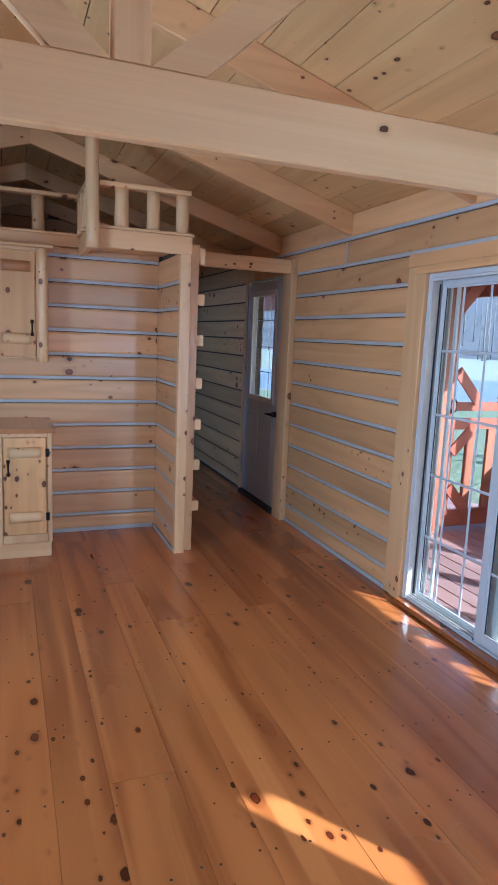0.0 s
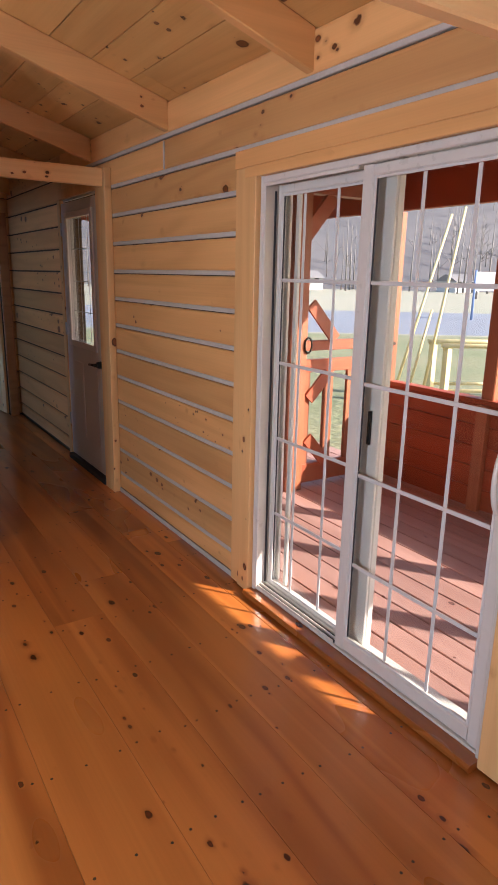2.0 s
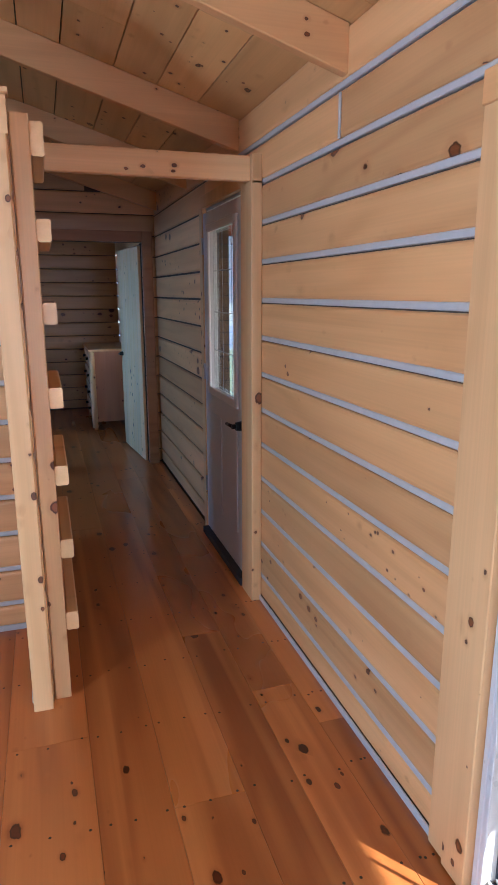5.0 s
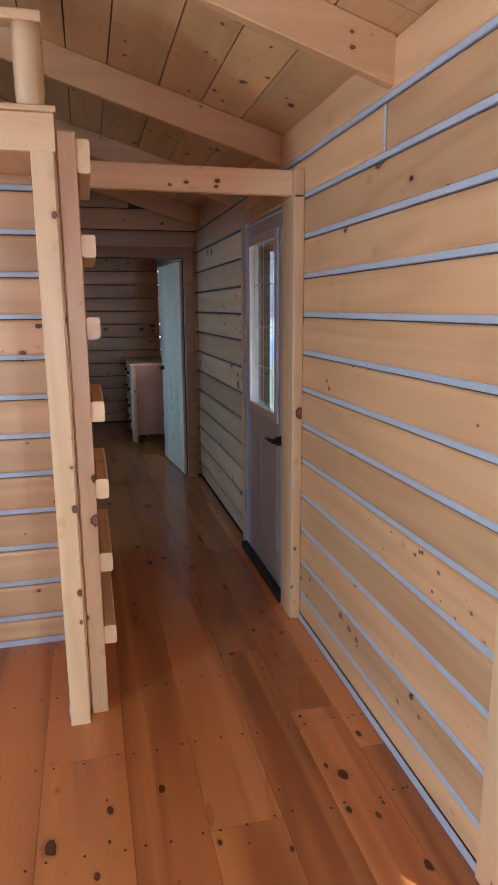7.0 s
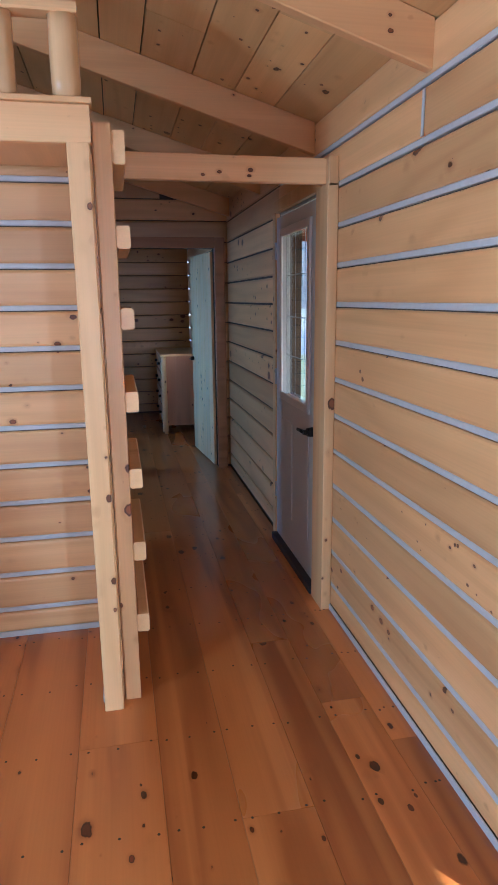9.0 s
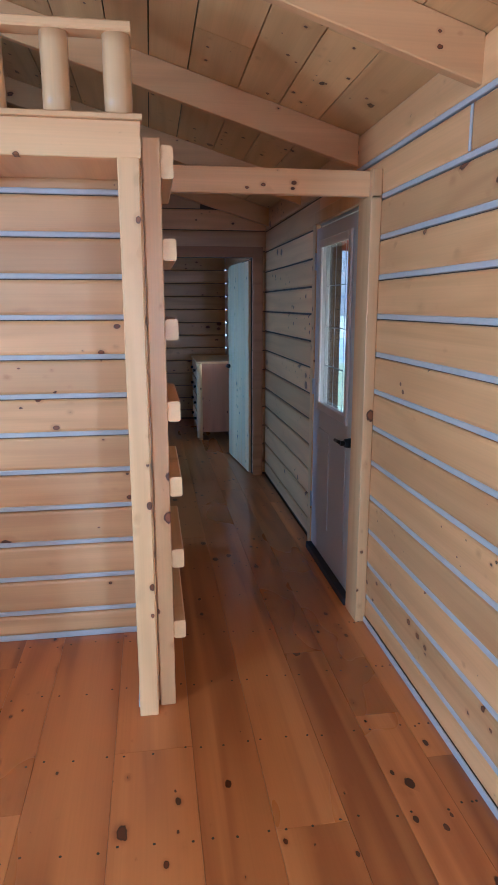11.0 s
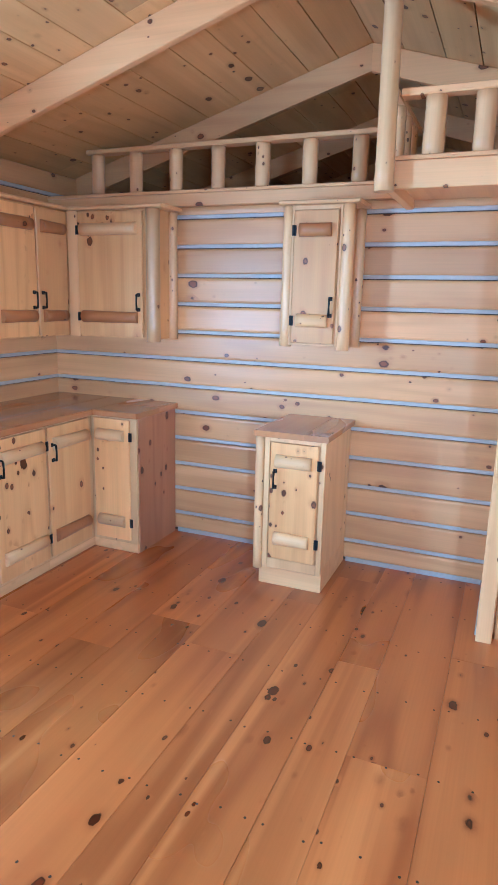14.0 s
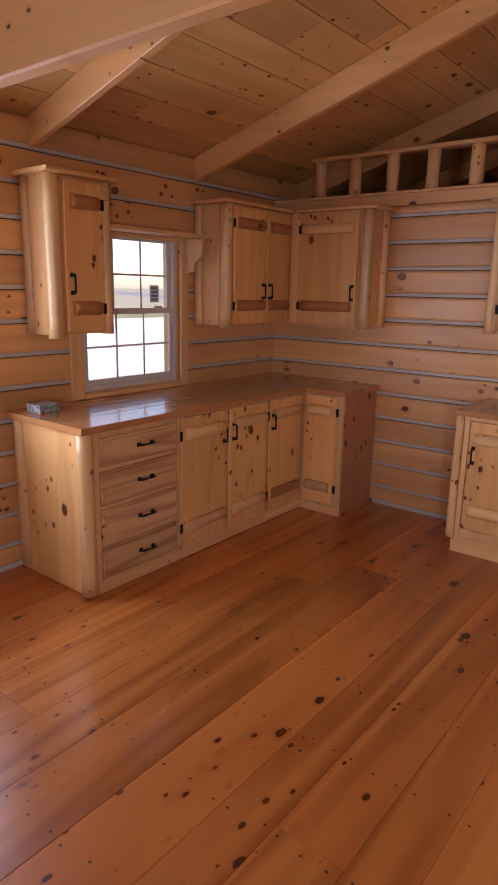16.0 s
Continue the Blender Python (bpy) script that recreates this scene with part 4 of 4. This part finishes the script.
# valance shelf with scroll bracket
vs = thing("window_shelf", (LX, 4.8, 1.92), "pine shelf with scroll brackets over the kitchen window", "shelf")
part("shelf_board", bars((LX + 0.003, LX + 0.185, 4.38, 5.225, 1.89, 1.914)), pine_y, vs)
part("apron", bars((LX + 0.021, LX + 0.038, 4.39, 5.165, 1.862, 1.8895)), pine_y, vs)
bm = bmesh.new()
prism(bm, [(LX + 0.022, 1.665), (LX + 0.07, 1.665), (LX + 0.098, 1.685), (LX + 0.092, 1.715), (LX + 0.115, 1.745), (LX + 0.16, 1.775), (LX + 0.172, 1.81), (LX + 0.172, 1.8895), (LX + 0.022, 1.8895)], "y", 5.170, 5.196)
part("bracket", bm, pine_z, vs, "scroll-cut pine bracket")

# small box on the counter
bx = thing("small_box", (0.06, 3.93, 0.908), "small patterned cardboard box lying on the counter", "box")
pm, pnt, pb = start("speckled_print")
pv = pnt.nodes.new("ShaderNodeTexVoronoi")
pv.inputs["Scale"].default_value = 70.0
pnt.links.new(pnt.nodes.new("ShaderNodeTexCoord").outputs["Object"], pv.inputs["Vector"])
hs = pnt.nodes.new("ShaderNodeHueSaturation")
hs.inputs["Saturation"].default_value, hs.inputs["Value"].default_value = 0.55, 0.5
pnt.links.new(pv.outputs["Color"], hs.inputs["Color"])
pnt.links.new(hs.outputs[0], pb.inputs["Base Color"])
part("carton", bars((0.0, 0.12, 3.87, 3.99, 0.9085, 0.945), c=0.002), pm, bx)
part("lid", bars((-0.002, 0.122, 3.868, 3.992, 0.9455, 0.952), c=0.002), pm, bx)
st = thing("window_sticker", (X0 + 0.02, 4.93, 1.5), "blue and white paper sticker on the upper window pane", "sticker")
blue = plain("sticker_blue", (0.16, 0.24, 0.42), 0.5)
part("paper", bars((X0 + 0.0175, X0 + 0.0182, 4.915, 4.995, 1.475, 1.585), c=0.0002), plain("sticker_white", (0.6, 0.66, 0.75), 0.5), st)
for i in range(4):
    part("print_bar", bars((X0 + 0.0183, X0 + 0.0186, 4.925, 4.985, 1.487 + 0.024 * i, 1.501 + 0.024 * i), c=0.0001), blue, st)

# ---- bedroom dresser ----
ds = thing("dresser", (3.8, 11.3, 0), "pine dresser with drawers standing in the dim bedroom", "dresser")
part("body", bars((3.56, 4.04, 10.78, 11.75, 0.10, 0.93)), cedar_z, ds)
part("top", bars((3.53, 4.05, 10.75, 11.78, 0.9305, 0.955), c=0.005), pine_y, ds)
for x in (3.575, 4.02):
    for y in (10.80, 11.73):
        part("leg", bars((x - 0.02, x + 0.02, y - 0.02, y + 0.02, 0.0, 0.0995)), pine_z, ds)
round_trim(ds, 3.565, 10.79, 0.03, 0.93, 0.035)
for z in (0.14, 0.34, 0.54, 0.74):
    d = part("drawer", bars((3.54, 3.5595, 10.85, 11.70, z, z + 0.17), c=0.005), door_y, ds)
    for y in (11.05, 11.5):
        part("handle", pole(bmesh.new(), (3.54, y, z + 0.085), (3.51, y, z + 0.085), 0.014, 0.018, seg=10), black, d)


# ---- porch ----
PX = 6.15
deck = single("porch_deck", bars((4.22, PX + 0.06, -0.6, 8.1, -0.20, -0.06)), stain_y, "framing under the stained porch deck", "deck", "structure")
x = 4.225
while x < PX + 0.05:
    part("board", bars((x, x + 0.134, -0.6, 8.1, -0.059, DECK), c=0.004), deck_y, deck)
    x += 0.14
hw = thing("porch_half_wall", (PX, 2.5, DECK), "red-stained board half wall along the porch", "half wall", "", "structure")
for i in range(5):
    z = DECK + 0.005 + 0.15 * i
    part("board", bars((PX - 0.03, PX + 0.0, -0.5, 5.57, z, z + 0.147), c=0.006), stain_y, hw)
part("cap", bars((PX - 0.05, PX + 0.04, -0.5, 5.57, DECK + 0.756, DECK + 0.79)), stain_y, hw)
for i in range(6):
    y = 5.65 - 1.015 * i
    part("stud", bars((PX - 0.075, PX - 0.031, y - 0.045, y + 0.045, DECK, DECK + 0.755)), stain_z, hw) if i else None


def porch_post(x, y, z1=2.04, w=0.06):
    single("porch_post", bars((x - w, x + w, y - w, y + w, DECK, z1), c=0.006), stain_z, "red-stained square porch post", "post", "structure", "porch posts")


for i in range(6):
    porch_post(PX + 0.03, 5.66 - 1.015 * i, w=0.05)
porch_post(5.22, 5.66, 2.1, 0.075)
porch_post(PX + 0.03, 8.0)
# Beam, rafters and roof are extended past y 8.1 to shade the bedroom window.
single("porch_beam", bars((PX - 0.05, PX + 0.015, -0.6, 12.3, 2.042, 2.31)), stain_y, "red-stained beam along the porch edge", "beam", "structure")
single("porch_cross_beam", bars((4.22, PX - 0.031, 5.60, 5.70, 2.105, 2.23)), stain_x, "red-stained cross beam above the porch gate", "beam", "structure")
bm = bmesh.new()
for i in range(21):
    y = -0.5 + 0.61 * i
    prism(bm, [(4.215, 2.44), (PX + 0.1, 2.262), (PX + 0.1, 2.357), (4.215, 2.535)], "y", y, y + 0.04)
single("porch_rafters", bm, stain_x, "red-stained rafters under the porch roof", "rafter", "structure")
bm = bmesh.new()
n = 14
for i in range(n):
    a, b = 4.215 + (PX + 0.12 - 4.215) * i / n, 4.215 + (PX + 0.12 - 4.215) * (i + 1) / n
    za, zb = 2.537 - 0.104 * (a - 4.215), 2.537 - 0.104 * (b - 4.215)
    # The stretch beyond the deck is added to block sun from the bedroom.
    prism(bm, [(a, za), (b - 0.004, zb), (b - 0.004, zb + 0.04), (a, za + 0.04)], "y", -0.7, 12.3)
single("porch_roof", bm, stain_y, "brown board underside of the porch roof", "roof", "structure")


def slant(bm, x0, z0, x1, z1, w, y0, y1):
    """A slanted board in a plane across the porch."""
    d = Vector((x1 - x0, z1 - z0)).normalized()
    nx, nz = -d.y * w / 2, d.x * w / 2
    return prism(bm, [(x0 + nx, z0 + nz), (x1 + nx, z1 + nz), (x1 - nx, z1 - nz), (x0 - nx, z0 - nz)], "y", y0, y1)


gate = thing("porch_gate", (5.7, 5.66, DECK), "red-stained timber gate with corner braces, closed", "gate")
G0, G1 = 5.31, 6.10
part("bottom_rail", bars((G0, G1, 5.64, 5.68, 0.0, 0.15)), stain_x, gate)
part("middle_rail", bars((G0, G1, 5.64, 5.68, 0.86, 0.955)), stain_x, gate)
part("top_rail", bars((G0, G1, 5.64, 5.68, 1.02, 1.095)), stain_x, gate)
for xx in (G0 + 0.03, 5.565, 5.79, G1 - 0.03):
    part("upright", bars((xx - 0.042, xx + 0.042, 5.645, 5.675, 0.1505, 0.8595)), stain_z, gate)
for a, b, c_, d in ((G0 + 0.04, 1.36, G0 + 0.28, 1.10), (G1 - 0.03, 1.36, G1 - 0.27, 1.10), (G0 + 0.05, 0.66, G0 + 0.23, 0.85), (G1 - 0.05, 0.66, G1 - 0.23, 0.85), (G0 + 0.05, 0.36, G0 + 0.23, 0.16), (G1 - 0.05, 0.36, G1 - 0.23, 0.16)):
    bm = bmesh.new()
    slant(bm, a, b, c_, d, 0.09, 5.62, 5.6395)
    part("brace", bm, stain_x, gate)
part("latch", bars((6.08, 6.20, 5.60, 5.614, 1.035, 1.06), (6.06, 6.09, 5.60, 5.612, 1.0, 1.10)), black, gate, "black iron latch")
bm = bmesh.new()
for i in range(12):
    a0, a1 = 2 * math.pi * i / 12, 2 * math.pi * (i + 1) / 12
    pole(bm, (5.295 + 0.032 * math.cos(a0), 5.575, 1.07 + 0.055 * math.sin(a0)), (5.295 + 0.032 * math.cos(a1), 5.575, 1.07 + 0.055 * math.sin(a1)), 0.007, seg=6)
single("horseshoe_ring", bm, black, "dark iron ring hanging on the porch post", "ring")
for name, (a, b, c_, d), y0, y1 in (("brace_a", (5.28, 1.82, 5.52, 2.10), 5.63, 5.67), ("brace_b", (6.13, 1.82, 5.89, 2.10), 5.63, 5.67)):
    bm = bmesh.new()
    slant(bm, a, b, c_, d, 0.10, y0, y1)
    single("porch_brace", bm, stain_x, "red-stained corner brace under the porch beam", "brace", "structure", "porch braces")
bm = bmesh.new()
prism(bm, [(7.45, 2.06), (7.55, 2.10), (7.97, 1.62), (7.95, 1.5)], "x", PX, PX + 0.05)
single("porch_brace", bm, stain_y, "red-stained corner brace under the porch beam", "brace", "structure", "porch braces")

# ---- outdoors ----
def ground_mat(name, a, b, c_, scale, rough=0.95):
    m, nt, bsdf = start(name)
    co = nt.nodes.new("ShaderNodeTexCoord").outputs["Object"]
    n1, n2 = noise_tex(nt, co, scale, 4.0), noise_tex(nt, co, scale * 14, 3.0)
    col = blend(nt, "MIX", remap(nt, n1, 0.35, 0.65, 0, 1), a, b)
    col = blend(nt, "MIX", remap(nt, n2, 0.45, 0.75, 0, 0.7), col, c_)
    nt.links.new(col, bsdf.inputs["Base Color"])
    bsdf.inputs["Roughness"].default_value = rough
    bp = nt.nodes.new("ShaderNodeBump")
    bp.inputs["Distance"].default_value = 0.05
    nt.links.new(n2, bp.inputs["Height"])
    nt.links.new(bp.outputs[0], bsdf.inputs["Normal"])
    return m


def sheet(name, pts, z, mat, label):
    bm = bmesh.new()
    bm.faces.new([bm.verts.new((x, y, z)) for x, y in pts])
    return single(name, bm, mat, label, name, "structure")


field = ground_mat("dry_field", (0.36, 0.335, 0.25), (0.31, 0.31, 0.22), (0.41, 0.37, 0.28), 0.06)
lawn = ground_mat("winter_lawn", (0.17, 0.195, 0.09), (0.23, 0.225, 0.12), (0.29, 0.27, 0.17), 0.5)
tarmac = ground_mat("grey_asphalt", (0.21, 0.225, 0.26), (0.24, 0.255, 0.285), (0.27, 0.28, 0.30), 0.8, 0.8)
sheet("ground", [(-1500, -1500), (1500, -1500), (1500, 1500), (-1500, 1500)], GROUND, field, "pale dry field reaching to the woods")
V, W = Vector((0.55, 0.83)), Vector((0.83, -0.55))
E0 = Vector((2.7, 2.2))


def strip(d0, d1, half):
    return [tuple(E0 + V * d + W * s) for d, s in ((d0, -half), (d0, half), (d1, half), (d1, -half))]


sheet("lawn", strip(-40, 23.0, 60), GROUND + 0.004, lawn, "patchy green and tan winter lawn")
sheet("road", strip(23.5, 40.0, 400), GROUND + 0.006, tarmac, "pale grey asphalt road beyond the lawn")
# Near-white ground sheet added so the kitchen window looks out bright.
bright_ground = ground_mat("pale_bright_ground", (0.70, 0.69, 0.66), (0.62, 0.61, 0.58), (0.76, 0.75, 0.72), 0.6)
sheet("yard", [(-30, -20), (-0.6, -20), (-0.6, 40), (-30, 40)], GROUND + 0.008, bright_ground, "pale ground sheet added to whiten the kitchen window view")
# wooded hill
bm = bmesh.new()
cols, prev = 60, None
for i in range(cols + 1):
    s = -420 + 840 * i / cols
    hgt = 30 + 9 * math.sin(s * 0.011 + 1.0) + 4 * math.sin(s * 0.037)
    row = [bm.verts.new((*(E0 + V * d + W * s), GROUND + z)) for d, z in ((118, 0), (150, hgt * 0.38), (200, hgt * 0.85), (250, hgt), (330, hgt * 0.9))]
    if prev:
        for a, b, c_, d in zip(prev, row, row[1:], prev[1:]):
            f = bm.faces.new((a, b, c_, d))
            f.smooth = True
    prev = row
hillm = ground_mat("bare_woods", (0.125, 0.118, 0.122), (0.165, 0.155, 0.155), (0.095, 0.09, 0.095), 0.05)
single("hill", bm, hillm, "grey-brown wooded hillside in winter", "hill", "structure")
bark = plain("bark", (0.19, 0.175, 0.17), 0.9, grain=0.3, scale=6)


def bare_tree(bm, x, y, z, h, rng, limbs, seg=4):
    r = h * 0.013
    lean = Vector((rng.uniform(-0.04, 0.04), rng.uniform(-0.04, 0.04), 1)).normalized()
    pole(bm, (x, y, z), Vector((x, y, z)) + lean * h, r, r * 0.15, seg=seg)
    for i in range(limbs):
        f = rng.uniform(0.25, 0.95)
        p = Vector((x, y, z)) + lean * h * f
        a = rng.uniform(0, 6.28)
        up = rng.uniform(0.5, 1.3)
        way = Vector((math.cos(a), math.sin(a), up)).normalized()
        ln = h * 0.42 * (1.05 - f) + 0.25
        q = p + way * ln
        pole(bm, p, q, r * 0.45 * (1.1 - f), r * 0.07, seg=3)
        if limbs > 12:
            for j in range(5):
                g = rng.uniform(0.3, 0.95)
                p2 = p.lerp(q, g)
                b = a + rng.uniform(-1.0, 1.0)
                pole(bm, p2, p2 + Vector((math.cos(b), math.sin(b), rng.uniform(0.3, 1.4))).normalized() * ln * rng.uniform(0.25, 0.5), r * 0.14, r * 0.03, seg=3)


rng = random.Random(11)
bm = bmesh.new()
for i in range(900):
    d, s = rng.uniform(98, 190), rng.uniform(-130, 230)
    p = E0 + V * d + W * s
    z = GROUND + max(0, (d - 118) * 0.32)
    bare_tree(bm, p.x, p.y, z, rng.uniform(8, 14), rng, 7)
single("woodland", bm, bark, "band of leafless winter trees along the far field", "trees", "stuff")
for d, s, h in ((60, 4.0, 9.5), (72, 24, 8.5), (80, 33, 9.0)):
    p = E0 + V * d + W * s
    tr = thing("tree", (p.x, p.y, GROUND), "leafless grey tree standing in the field", "tree", "trees in the field")
    bm = bmesh.new()
    r = h * 0.016
    pole(bm, (p.x, p.y, GROUND), (p.x + 0.1, p.y, GROUND + h * 0.55), r, r * 0.6, seg=8, rings=4, wob=0.06)
    part("trunk", bm, bark, tr)
    bm = bmesh.new()
    bare_tree(bm, p.x + 0.1, p.y, GROUND + h * 0.3, h * 0.7, rng, 34, 5)
    part("crown", bm, bark, tr, "bare spreading branches")
shed_white = plain("pale_siding", (0.55, 0.55, 0.56), 0.7)
for d, s, w, hh in ((108, 6.0, 8, 1.9), (112, 34, 6, 1.8)):
    p = E0 + V * d + W * s
    bd2 = thing("far_building", (p.x, p.y, GROUND), "pale low farm building at the edge of the woods", "building")
    bm = bars((p.x - w / 2, p.x + w / 2, p.y - 2, p.y + 2, GROUND, GROUND + hh))
    part("wall", bm, shed_white, bd2)
    bm = bmesh.new()
    prism(bm, [(p.y - 2.4, GROUND + hh), (p.y + 2.4, GROUND + hh), (p.y, GROUND + hh + 1.2)], "x", p.x - w / 2 - 0.3, p.x + w / 2 + 0.3)
    part("roof", bm, plain("grey_roof", (0.2, 0.19, 0.19), 0.8), bd2)
    for k in range(3):
        xx = p.x - w / 3 + k * w / 3
        part("window", bars((xx - 0.4, xx + 0.4, p.y - 2.03, p.y - 2.005, GROUND + 1.0, GROUND + 2.0)), rubber, bd2)

raw = wood("raw_lumber", "z", (0.78, 0.66, 0.36), (0.6, 0.45, 0.2), knots=0.2, rough=0.7)
px_, py_ = 10.36, 8.55
fr = thing("lumber_frame", (px_, py_, GROUND), "pale yellow raw lumber frame on the lawn", "frame")
for a, b in ((0, 0), (1.7, -0.9), (0.35, 0.6), (2.05, -0.3)):
    part("leg", bars((px_ + a, px_ + a + 0.10, py_ + b, py_ + b + 0.10, GROUND, 0.52)), raw, fr)
for a, b in ((0, 0), (0.35, 0.6)):
    bm = bmesh.new()
    pole(bm, (px_ + a - 0.05, py_ + b + 0.08, 0.56), (px_ + a + 1.9, py_ + b - 0.88, 0.56), 0.05, seg=4)
    part("top_rail", bm, raw, fr)
    bm = bmesh.new()
    pole(bm, (px_ + a + 0.05, py_ + b + 0.05, -0.15), (px_ + a + 1.75, py_ + b - 0.85, -0.15), 0.035, seg=4)
    part("low_rail", bm, raw, fr)
sw = thing("swing_frame", (10.0, 9.1, GROUND), "leaning pale poles of a swing frame on the lawn", "swing frame")
for p0, p1 in (((9.88, 9.22, GROUND), (10.33, 8.70, 2.5)), ((10.18, 8.87, GROUND), (10.45, 8.56, 2.6)), ((10.02, 9.05, GROUND), (10.22, 8.82, 1.1))):
    part("pole", pole(bmesh.new(), p0, p1, 0.026, 0.02, seg=8), raw, sw)
p = Vector((30.9, 23.3))
sg = thing("road_sign", (p.x, p.y, GROUND), "blue and white sign on posts beside the road", "sign")
for s in (-0.9, 0.9):
    q = p + W * s
    part("post", pole(bmesh.new(), (q.x, q.y, GROUND), (q.x, q.y, GROUND + 2.5), 0.06), blue, sg)
a, b = p - W * 0.85, p + W * 0.85
bm = bmesh.new()
lo = [bm.verts.new((*(c_ + V * o), GROUND + 1.46)) for c_, o in ((a, -0.03), (b, -0.03), (b, 0.03), (a, 0.03))]
hi = [bm.verts.new((v.co.x, v.co.y, GROUND + 2.42)) for v in lo]
for i in range(4):
    bm.faces.new((lo[i], lo[(i + 1) % 4], hi[(i + 1) % 4], hi[i]))
bm.faces.new(lo)
bm.faces.new(hi)
part("panel", bm, shed_white, sg, "white panel")

# ---- pieces of walls and floor ----
lay_logs()
floor = single("floor", bars((LX, RX + 0.14, FRONT, BACK, -0.0215, -0.019)), slab, "varnished wide pine floor boards with dark knots", "floor", "structure")
rf = random.Random(8)
nails = bmesh.new()
x = LX
while x < RX:
    w = rf.choice((0.185, 0.235, 0.285))
    x1 = min(RX, x + w)
    if RX - x1 < 0.06:
        x1 = RX
    y = FRONT - rf.uniform(0, 2.0)
    while y < BACK:
        y2 = y + rf.uniform(2.6, 3.7)
        a, b = max(y, FRONT), min(y2, BACK)
        if b - a > 0.05:
            part("plank", bars((x + 0.0003, x1 - 0.0003, a + 0.0004, b - 0.0004, -0.0188, rf.uniform(-0.0005, 0.0003)), c=0.0012), floor_y, floor)
        y = y2
    for k in range(int((BACK - FRONT) / 0.41)):
        yy = FRONT + 0.2 + 0.41 * k
        for xx in (x + 0.03, x1 - 0.03, (x + x1) / 2 if w > 0.2 else None):
            if xx is None:
                continue
            px, py = xx + rf.uniform(-0.008, 0.008), yy + rf.uniform(-0.012, 0.012)
            r = 0.0052
            nails.faces.new([nails.verts.new((px + r * math.cos(t), py + r * math.sin(t), 0.0012)) for t in (0, 1.05, 2.09, 3.14, 4.19, 5.24)])
    x = x1
me = bpy.data.meshes.new("floor_nails")
nails.to_mesh(me)
nails.free()
me.materials.append(nail_mat)
tagged(new("floor_nails", me), "rows of small dark nail heads in the floor boards", "nails", "", "stuff")
